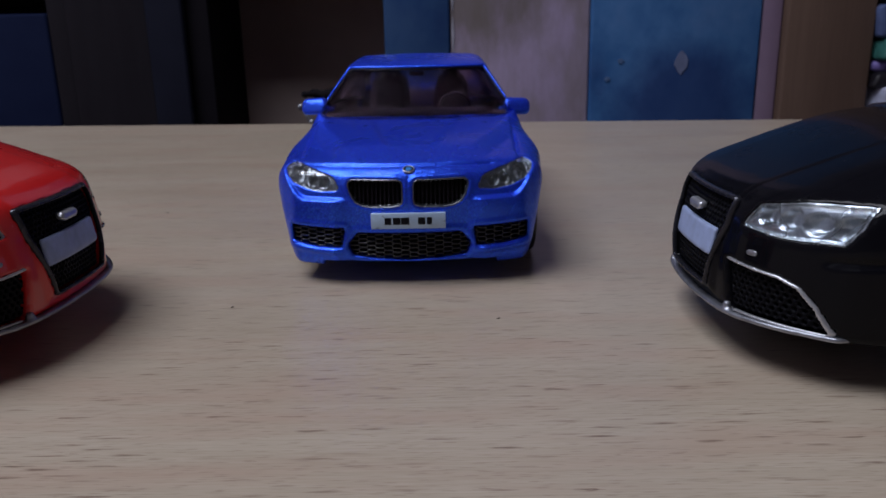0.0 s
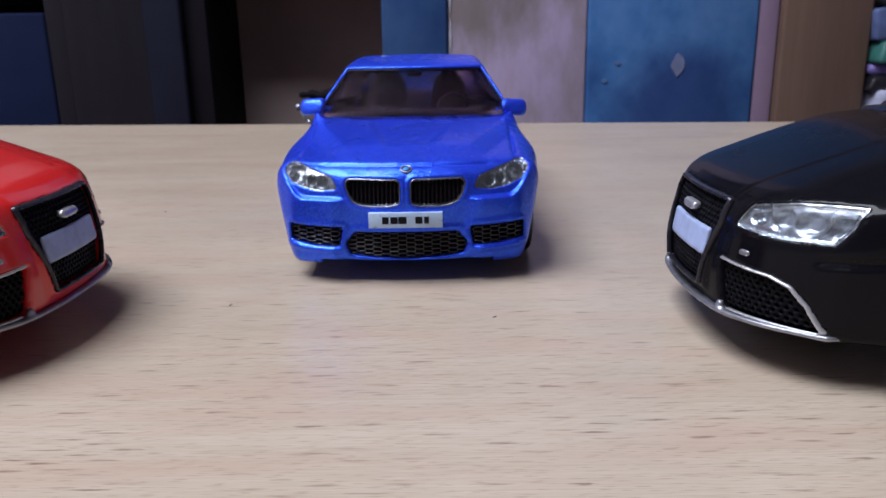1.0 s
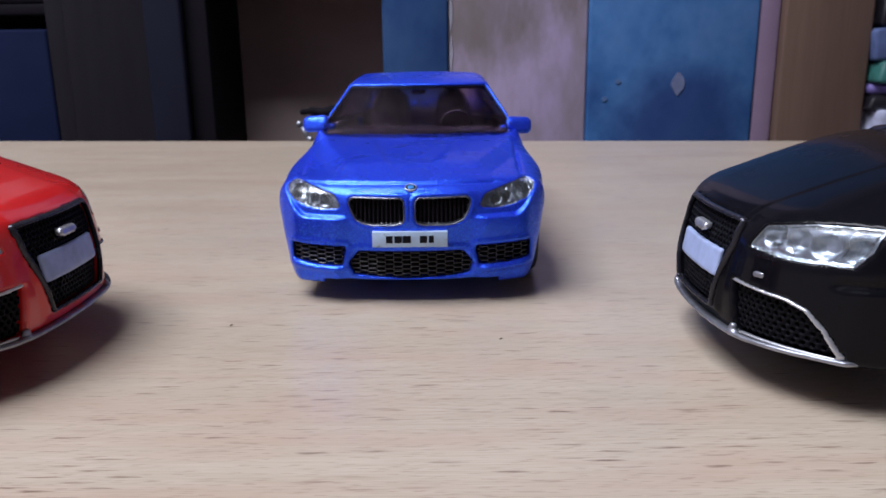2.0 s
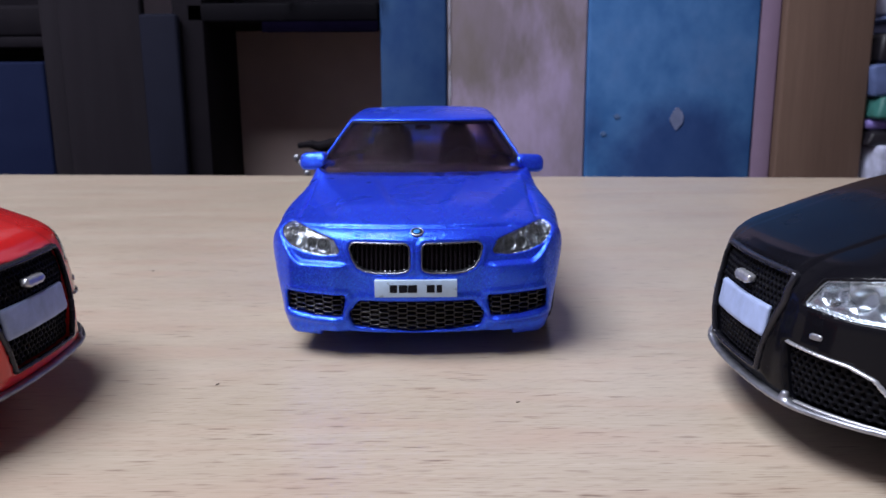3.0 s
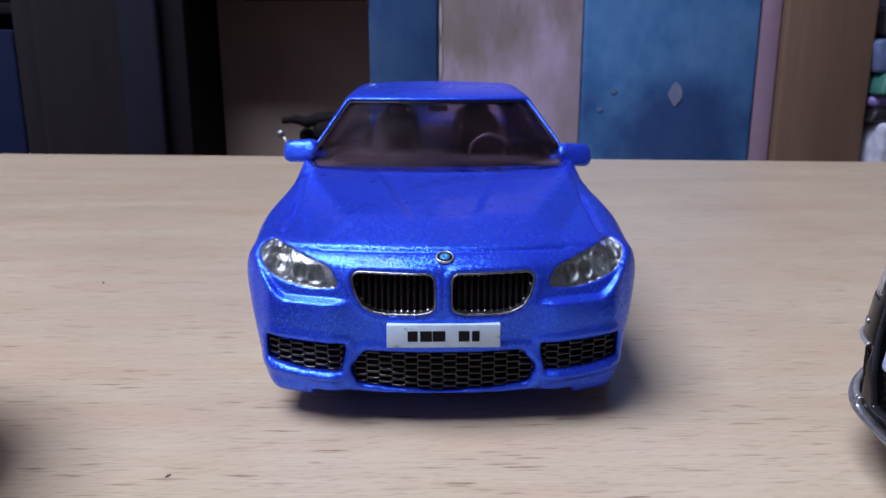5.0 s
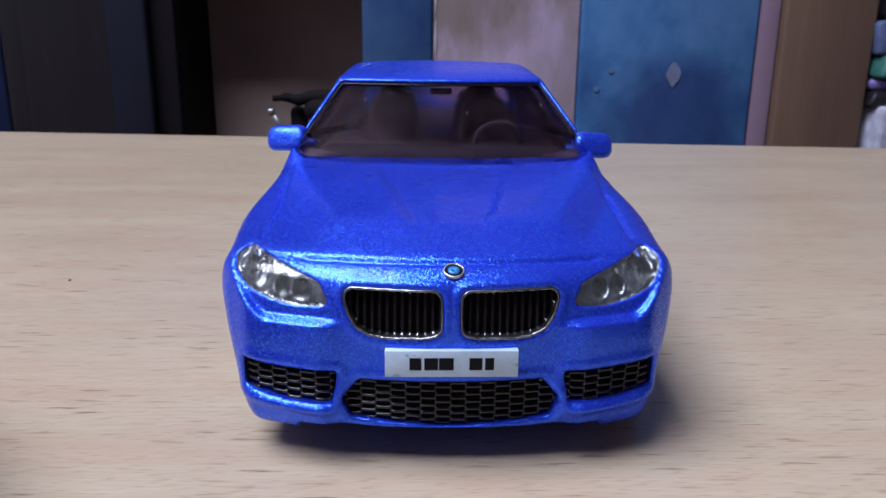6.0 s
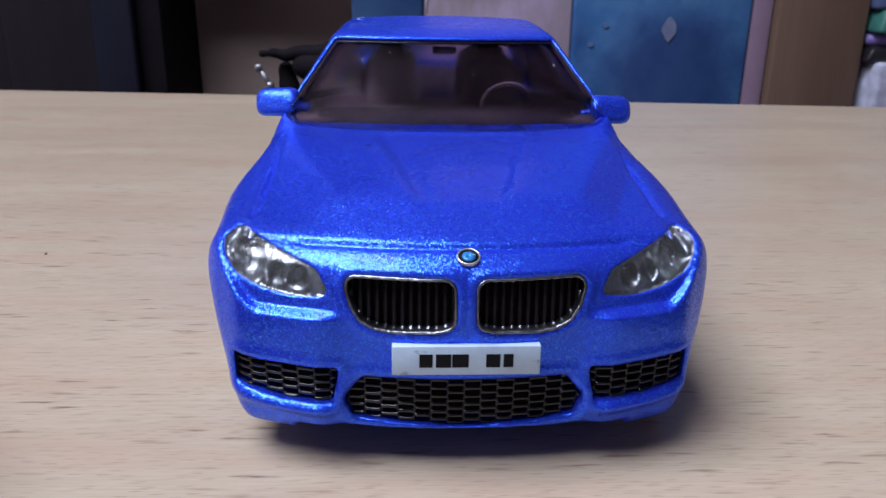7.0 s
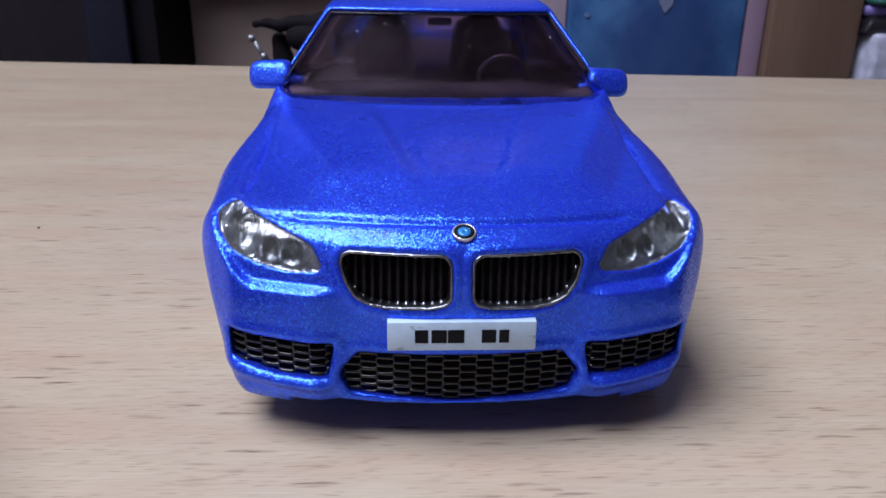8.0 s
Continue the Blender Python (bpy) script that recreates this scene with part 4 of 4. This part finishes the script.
blue = thing("toy_car", "metallic blue toy saloon car standing on the desk", "toy car", m=pose(-0.0002, 0, 0))
blue_car(blue)
HATCH = hatch_meshes()
red = thing("toy_car", "glossy red toy hatchback with silver wheels on the desk", "toy car", m=pose(-0.0508, -0.022, 0, 0, 0, 90))
hatchback(red, HATCH, RED, RED, 19)
black = thing("toy_car", "glossy black toy hatchback with silver wheels on the desk", "toy car", m=pose(0.0446, -0.022, 0, 0, 0, -90))
hatchback(black, HATCH, BLACK, FRAME, 61)


# ---- the desk ----
def desk():
    d = thing("desk", "light beech veneer desk with a straight edge", "desk")
    bm = block(-0.75, 0.75, -0.42, 0.2775, -0.025, 0.0, 0.002, 3)
    for v in bm.verts:
        if v.co.y > 0:
            v.co.y -= 0.094 * v.co.x
    part("desktop", bm, WOOD, d)
    for x in (-0.7, 0.68):
        part("side_panel", block(x, x + 0.02, -0.38, 0.2, -0.74, -0.025, 0.001), WOOD, d)
    part("back_panel", block(-0.68, 0.68, 0.14, 0.158, -0.45, -0.025, 0.001), WOOD, d)


desk()

# ---- the room ----
WALL = plain("wall_paint", (0.42, 0.38, 0.42), 0.7, 0, 0.06, 30, 0.1)
# For the unseen south wall: dark, to cut light bounced onto the cars' fronts.
DARK_WALL = plain("bounce_cutting_wall_paint", (0.13, 0.12, 0.15), 0.7, 0, 0.08, 30, 0.1)
FLOOR = plain("brown_floor", (0.18, 0.12, 0.09), 0.5, 0, 0.2, 40, 0.1)


def wall(name, x0, x1, y0, y1, z0, z1, material):
    tagged(part(name, block(x0, x1, y0, y1, z0, z1), material), "plain wall of a dim room" if name.startswith("wall") else "plain " + name.replace("_", " ") + " of the room", "wall" if name.startswith("wall") else name, kind="structure")


SOUTH = -2.8
wall("floor", -1.9, 1.9, SOUTH, 1.6, -0.8, -0.74, FLOOR)
wall("wall_north", -1.9, 1.9, 1.5, 1.6, -0.74, 1.8, WALL)
wall("wall_south", -1.9, 1.9, SOUTH - 0.1, SOUTH, -0.74, 1.8, DARK_WALL)
wall("wall_east", 1.9, 2.0, SOUTH, 1.5, -0.74, 1.8, WALL)
wall("ceiling", -1.9, 1.9, SOUTH, 1.5, 1.8, 1.88, WALL)
WY, WZ = WINDOW_AT[1:]
wall("wall_west", -2.0, -1.9, WY + 0.5, 1.5, -0.74, 1.8, WALL)
wall("wall_west_end", -2.0, -1.9, SOUTH, WY - 0.5, -0.74, 1.8, WALL)
wall("wall_west_below", -2.0, -1.9, WY - 0.5, WY + 0.5, -0.74, WZ - 0.55, WALL)
wall("wall_west_above", -2.0, -1.9, WY - 0.5, WY + 0.5, WZ + 0.55, 1.8, WALL)
PAINT = plain("white_gloss_paint", (0.75, 0.74, 0.74), 0.35, 0, 0.05, 40, 0.05)
DIFFUSER = plain("white_diffuser", (0.8, 0.8, 0.8), 0.5, 0, 0.04, 40, 0.0)


# Out of view: a window added so the fill light has an opening.
def west_window():
    w = tagged(new("added_window_1"), "unseen white-framed window in the side wall, added to hold the fill light", "window", kind="structure")
    for name, y0, y1, z0, z1 in (("window_frame", WY - 0.5, WY - 0.45, WZ - 0.55, WZ + 0.55), ("window_frame", WY + 0.45, WY + 0.5, WZ - 0.55, WZ + 0.55),
                                 ("window_frame", WY - 0.45, WY + 0.45, WZ + 0.5, WZ + 0.55), ("window_sill", WY - 0.45, WY + 0.45, WZ - 0.55, WZ - 0.5)):
        part(name, block(-1.99, -1.93, y0, y1, z0, z1, 0.004), PAINT, w)
    part("pane", block(-1.965, -1.96, WY - 0.45, WY + 0.45, WZ - 0.5, WZ + 0.5), LENS, w).visible_shadow = False


# Unseen fixture, added round the overhead lamp that the shadows call for.
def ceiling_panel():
    d = thing("added_ceiling_panel", "unseen flat square ceiling panel with a white diffuser, added to house the lamp", "ceiling light")
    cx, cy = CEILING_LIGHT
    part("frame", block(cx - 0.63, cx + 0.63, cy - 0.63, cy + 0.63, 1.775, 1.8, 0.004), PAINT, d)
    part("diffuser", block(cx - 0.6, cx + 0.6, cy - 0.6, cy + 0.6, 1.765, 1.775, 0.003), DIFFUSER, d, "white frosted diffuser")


west_window()
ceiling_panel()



def board(name, label, category, x0, x1, y, thick, material, z0=-0.74, z1=0.9, bevel=0.004):
    d = thing(name, label, category)
    part("panel", block(x0, x1, y, y + thick, z0, z1, bevel), material, d)
    return d


TEAL = blotched("blue_painted_board", [(0.3, (0.016, 0.032, 0.125)), (0.5, (0.026, 0.065, 0.175)), (0.72, (0.05, 0.10, 0.21))], 7, (1, 1, 0.8))
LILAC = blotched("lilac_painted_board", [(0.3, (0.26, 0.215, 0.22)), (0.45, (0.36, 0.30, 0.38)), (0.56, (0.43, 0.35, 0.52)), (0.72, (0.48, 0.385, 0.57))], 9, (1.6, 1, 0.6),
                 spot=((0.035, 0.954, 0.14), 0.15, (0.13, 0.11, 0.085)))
MAUVE = blotched("mauve_board", [(0.3, (0.22, 0.155, 0.235)), (0.7, (0.30, 0.215, 0.31))], 8)
BROWN = blotched("brown_board", [(0.3, (0.125, 0.08, 0.062)), (0.7, (0.175, 0.115, 0.088))], 5, (8, 1, 0.5))
# Left-hand boards: colours cut near black to stand in for that side's dimness.
NAVY = blotched("navy_board", [(0.3, (0.008, 0.0085, 0.016)), (0.7, (0.012, 0.013, 0.024))], 6)
UMBER = blotched("brown_board_dimmed_in_colour", [(0.3, (0.013, 0.011, 0.0145)), (0.7, (0.019, 0.0165, 0.021))], 5, (6, 1, 0.5))
# Inside the cabinet these near-blacks stand in for shade.
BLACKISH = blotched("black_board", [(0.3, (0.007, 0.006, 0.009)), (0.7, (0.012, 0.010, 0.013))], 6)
SHELF_SHADE = blotched("shelf_shade_black", [(0.3, (0.0025, 0.0022, 0.004)), (0.7, (0.0045, 0.004, 0.006))], 6)
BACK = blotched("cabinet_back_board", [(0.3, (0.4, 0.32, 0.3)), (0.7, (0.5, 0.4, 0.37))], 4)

Y1 = 0.95
S = (Y1 + 0.115) / 0.716


def bx(v):
    """A sideways place given at 0.6 m, carried back to the boards."""
    return (0.37 + (v - 0.37) * S) * CM


def sticker(parent, cx, cz, y, w, h, material, corners, name):
    """A thin flat patch on a board."""
    bm = bmesh.new()
    ring = []
    for i in range(corners):
        a = 2 * math.pi * i / corners + math.pi / 2
        k = 0.9 + 0.2 * random.random() if corners > 6 else 1.0
        u, v = math.cos(a), math.sin(a)
        ring.append((cx + math.copysign(abs(u) ** 1.4, u) * w / 2 * k, cz + math.copysign(abs(v) ** 1.4, v) * h / 2 * k))
    front = [bm.verts.new((x, y, z)) for x, z in ring]
    back = [bm.verts.new((x, y + 0.0015, z)) for x, z in ring]
    bm.faces.new(front)
    bm.faces.new(back[::-1])
    for i in range(corners):
        j = (i + 1) % corners
        bm.faces.new((front[j], front[i], back[i], back[j]))
    bmesh.ops.recalc_face_normals(bm, faces=bm.faces[:])
    return part(name, bm, material, parent)


PALE = plain("pale_sticker", (0.15, 0.18, 0.31), 0.6, 0, 0.2, 60, 0.1)
# Coloured strips, taken for a hanging; flat upright boards stand in for it.
board("coloured_strip", "upright strip of worn blue, taken for a hanging, built as a board", "board", bx(-5.3), bx(0.8), Y1, 0.02, TEAL)
lilac = board("coloured_strip", "upright strip of worn lilac and beige, taken for a hanging, built as a board", "board", bx(0.8), bx(13.75), Y1 + 0.004, 0.02, LILAC)
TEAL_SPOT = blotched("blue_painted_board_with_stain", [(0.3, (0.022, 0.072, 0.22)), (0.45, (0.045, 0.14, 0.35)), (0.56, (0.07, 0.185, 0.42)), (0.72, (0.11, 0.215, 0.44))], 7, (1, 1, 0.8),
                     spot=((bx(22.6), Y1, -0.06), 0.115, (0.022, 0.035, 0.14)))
wide = board("coloured_strip", "wide upright strip of blotchy teal blue with a pale diamond, built as a board", "board", bx(13.75), bx(29.4), Y1, 0.02, TEAL_SPOT)
DULL = plain("dull_sticker", (0.085, 0.15, 0.3), 0.6, 0, 0.2, 60, 0.1)
sticker(wide, bx(22.2), 0.002, Y1 - 0.0015, 0.019, 0.03, PALE, 20, "diamond_patch")
sticker(wide, bx(15.4), -0.018, Y1 - 0.0015, 0.008, 0.007, DULL, 9, "pale_patch")
sticker(wide, bx(16.6), 0.006, Y1 - 0.0015, 0.009, 0.007, DULL, 9, "pale_patch")
# Short pale strips follow one another up the lilac's left edge.
PALE_EDGE = plain("pale_edge_colour", (0.34, 0.33, 0.4), 0.7, 0, 0.2, 60, 0.1)
for cz, ch in ((-0.05, 0.035), (0.0, 0.03), (0.045, 0.05), (0.1, 0.045), (0.15, 0.05)):
    sticker(lilac, bx(0.8) + 0.0035, cz, Y1 + 0.0025, 0.004, ch, PALE_EDGE, 14, "pale_edge_strip")
board("coloured_strip", "narrow upright mauve strip, built as a board", "board", bx(29.4), bx(31.4), Y1 + 0.003, 0.02, MAUVE)
board("wooden_board", "upright brown wooden board", "board", bx(31.4), bx(39.5), Y1 - 0.01, 0.03, BROWN)
board("wooden_board", "brown upright board, darkened in colour for the dim left side", "board", bx(-34.4), bx(-26.8), Y1 - 0.01, 0.02, UMBER)


def open_cabinet():
    """The dark open cabinet: uprights, inner side, back, a shelf with two small lights under its edge; its shade is in
    the colours.
    """
    d = thing("cabinet", "dark open cabinet with a shelf and small lit lamps", "cabinet")
    part("upright", block(bx(-26.8), bx(-23.4), Y1 - 0.02, Y1 - 0.002, -0.74, 0.145, 0.004), NAVY, d)
    # Wide black block: stands in for the shaded left of the back board.
    part("shaded_inner_side", block(bx(-24.2), bx(-21.4), Y1, Y1 + 0.168, -0.74, 0.9, 0.002), BLACKISH, d)
    # Back split in two tones: lightened below for its glow, near-black above for shade.
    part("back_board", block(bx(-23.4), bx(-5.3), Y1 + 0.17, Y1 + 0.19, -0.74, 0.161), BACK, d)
    part("shaded_upper_back", block(bx(-23.4), bx(-5.3), Y1 + 0.17, Y1 + 0.19, 0.162, 0.9), BLACKISH, d)
    part("shelf", block(bx(-22.9), bx(-5.4), Y1 + 0.0, Y1 + 0.165, 0.135, 0.16, 0.003), SHELF_SHADE, d, "shelf board coloured near-black for its shade")
    # Dark purple strip: a faint glow put into the colour, it emits nothing.
    part("shelf_glow_strip", block(bx(-16), bx(-5.4), Y1 - 0.004, Y1 - 0.001, 0.121, 0.135, 0.001), PURPLE, d)
    for x in (-13.6, -5.6):
        lamp_ob = part("lamp", block(bx(x) - 0.004, bx(x) + 0.004, Y1 - 0.018, Y1 - 0.01, 0.166, 0.215, 0.0036, 3), LED, d, "small white-green lit lamp")


PURPLE = plain("purple_glow_in_paint", (0.003, 0.0022, 0.008), 0.9, 0, 0.2, 60, 0.0, gloss=0.0)
LED = glow("lit_lamp", (0.75, 1.0, 0.92), 2.5)
open_cabinet()


def side_shelf():
    """Far left: a navy door under a black gap and a grey thing on the shelf above."""
    d = thing("side_cabinet", "navy side cabinet with an open top shelf, its dimness put into the colour", "cabinet")
    part("door", block(bx(-62), bx(-36.4), Y1, Y1 + 0.02, -0.74, 0.085, 0.004), NAVY_DOOR, d)
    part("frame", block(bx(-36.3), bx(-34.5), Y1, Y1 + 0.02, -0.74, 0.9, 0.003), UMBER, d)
    part("back_board", block(bx(-62), bx(-36.4), Y1 + 0.22, Y1 + 0.24, -0.74, 0.9), BLACKISH, d)
    part("shelf", block(bx(-62), bx(-36.4), Y1 + 0.03, Y1 + 0.22, 0.105, 0.12, 0.002), BLACKISH, d)
    b = thing("box", "small grey-brown box on the cabinet shelf", "box")
    part("box_body", block(bx(-52), bx(-36.9), Y1 + 0.05, Y1 + 0.17, 0.12, 0.165, 0.006), BLACKISH, b)


NAVY_DOOR = blotched("navy_door", [(0.3, (0.005, 0.008, 0.03)), (0.7, (0.009, 0.014, 0.042))], 5)
side_shelf()


def rod(a, b, r0, r1, sides=12):
    bm = bmesh.new()
    bmesh.ops.create_cone(bm, cap_ends=True, segments=sides, radius1=r0, radius2=r1, depth=(Vector(b) - Vector(a)).length)
    q = (Vector(b) - Vector(a)).to_track_quat("Z", "Y")
    bmesh.ops.transform(bm, matrix=Matrix.Translation((Vector(a) + Vector(b)) / 2) @ q.to_matrix().to_4x4(), verts=bm.verts[:])
    for f in bm.faces:
        f.smooth = True
    return bm


def blob(spheres, blend=0.01):
    """A lumpy solid of (x, y, z, radius) balls that run into one another, in metres."""
    def field(x, y, z):
        f = None
        for cx, cy, cz, r in spheres:
            d = np.sqrt((x - cx * 100) ** 2 + (y - cy * 100) ** 2 + (z - cz * 100) ** 2) - r * 100
            f = d if f is None else smin(f, d, blend * 100)
        return f
    ends = [(min(s[k] - s[3] for s in spheres) * 100 - 0.3, max(s[k] + s[3] for s in spheres) * 100 + 0.3) for k in range(3)]
    return solid(field, *(span((lo, 0.22), hi) for lo, hi in ends))


def arm_stand():
    """A small lumpy black thing with a jointed silver arm behind the desk, unidentified, built as a lamp on an added
    floor post.
    """
    d = thing("black_thing_on_arm", "lumpy black thing with a thin silver arm behind the desk", "lamp")
    x, y = -0.138, 0.62
    head = [(x + 0.004 + 0.010 * i, y, -0.008 + 0.0006 * max(0, i - 3) + 0.0015 * math.sin(2.3 * i), 0.0035 + 0.0008 * i) for i in range(9)]
    part("head", blob(head, 0.008), BLACKISH, d)
    part("shade", blob([(x + 0.04, y, -0.018, 0.011), (x + 0.055, y, -0.02, 0.014), (x + 0.072, y, -0.018, 0.015)]), BLACKISH, d)
    part("joint", blob([(x + 0.022, y + 0.012, -0.022, 0.007), (x + 0.024, y + 0.012, -0.036, 0.009), (x + 0.03, y + 0.012, -0.05, 0.009)]), BLACKISH, d)
    arm = part("arm", rod((x + 0.003, y - 0.01, -0.02), (x + 0.016, y - 0.006, -0.044), 0.0022, 0.0026), SPLITTER, d, "silver jointed arm")
    part("knob", blob([(x + 0.002, y - 0.01, -0.019, 0.004)], 0.002), SPLITTER, arm)
    part("knob", blob([(x + 0.011, y - 0.008, -0.034, 0.0038)], 0.002), SPLITTER, arm)
    part("lower_arm", rod((x + 0.016, y - 0.006, -0.044), (x + 0.03, y, -0.1), 0.004, 0.005), GUNMETAL, d)
    # Post and foot are added, out of view, to hold the shape up.
    part("post", rod((x + 0.03, y, -0.1), (x + 0.03, y, -0.735), 0.008, 0.01), TRIM, d)
    part("foot", rod((x + 0.03, y, -0.74), (x + 0.03, y, -0.728), 0.07, 0.064, 40), TRIM, d)


arm_stand()


def clutter():
    """Bright packets and a bag piled beside the brown board."""
    shades = {"orange": (0.5, 0.16, 0.03), "white": (0.45, 0.47, 0.62), "black": (0.012, 0.01, 0.015), "blue": (0.10, 0.14, 0.30), "green": (0.04, 0.16, 0.14), "violet": (0.28, 0.22, 0.6), "pale": (0.36, 0.42, 0.72)}
    rows = (("white", -0.12, -0.035, 0.02, 0.13), ("black", -0.035, -0.015, 0.012, 0.12), ("violet", -0.015, 0.0, 0.012, 0.04), ("green", 0.0, 0.03, 0.015, 0.13), ("blue", 0.03, 0.075, 0.01, 0.12),
            ("black", 0.075, 0.115, 0.02, 0.14), ("pale", 0.115, 0.13, 0.035, 0.13), ("blue", 0.13, 0.14, 0.03, 0.13), ("white", 0.14, 0.165, 0.035, 0.14), ("orange", 0.165, 0.19, 0.045, 0.12))
    base = bx(39.8)
    table = thing("side_table", "low dark side table under a pile of packets", "table")
    part("tabletop", block(base - 0.02, base + 0.3, Y1 - 0.05, Y1 + 0.2, -0.14, -0.12, 0.004), BLACKISH, table)
    for lx in (base, base + 0.27):
        for ly in (Y1 - 0.03, Y1 + 0.17):
            part("leg", block(lx - 0.012, lx + 0.012, ly - 0.012, ly + 0.012, -0.74, -0.14, 0.002), BLACKISH, table)
    for k, (shade, z0, z1, dx, wide_) in enumerate(rows):
        bm = block(base + dx - 0.012, base + dx + wide_, Y1 - 0.03 + 0.01 * (k % 3), Y1 + 0.1, z0, z1 - 0.0006, 0.006, 3)
        for v in bm.verts:
            v.co += Vector((0.010, 0.006, 0.002)) * noise.noise(v.co * 55 + Vector((k, 0, 0)))
            v.co.z += (v.co.x - base - dx) * (0.07 if k % 3 == 1 else -0.05)
        p_ob = thing("packet", shade + " packet in a pile beside the wooden board", "packet", "pile of packets")
        part("wrapper", bm, plain("packet_" + shade, shades[shade], 0.5, 0, 0.3, 50, 0.2), p_ob)


clutter()


def crumb(x, y, long, turn):
    """A dark speck lying on the desk."""
    bm = bmesh.new()
    bmesh.ops.create_icosphere(bm, subdivisions=2, radius=1)
    for v in bm.verts:
        k = 1 + 0.35 * noise.noise(v.co * 1.7 + Vector((x * 100, y * 100, 0)))
        v.co = (v.co.x * long * k, v.co.y * long * 0.45 * k, (v.co.z * 0.35 * k + 0.3) * long * 0.5)
    ob = part("crumb", bm, CRUMB)
    ob.matrix_world = pose(x, y, 0, 0, 0, turn)
    tagged(ob, "tiny dark crumb lying on the desk", "crumb", "crumbs on the desk")


CRUMB = plain("dark_crumb", (0.1, 0.075, 0.06), 0.7, 0, 0.3, 3000, 0.2)
crumb(0.0151, -0.0183, 0.0004, 30)
crumb(-0.0693, 0.0655, 0.0005, 100)
crumb(-0.0308, -0.0107, 0.0004, 60)
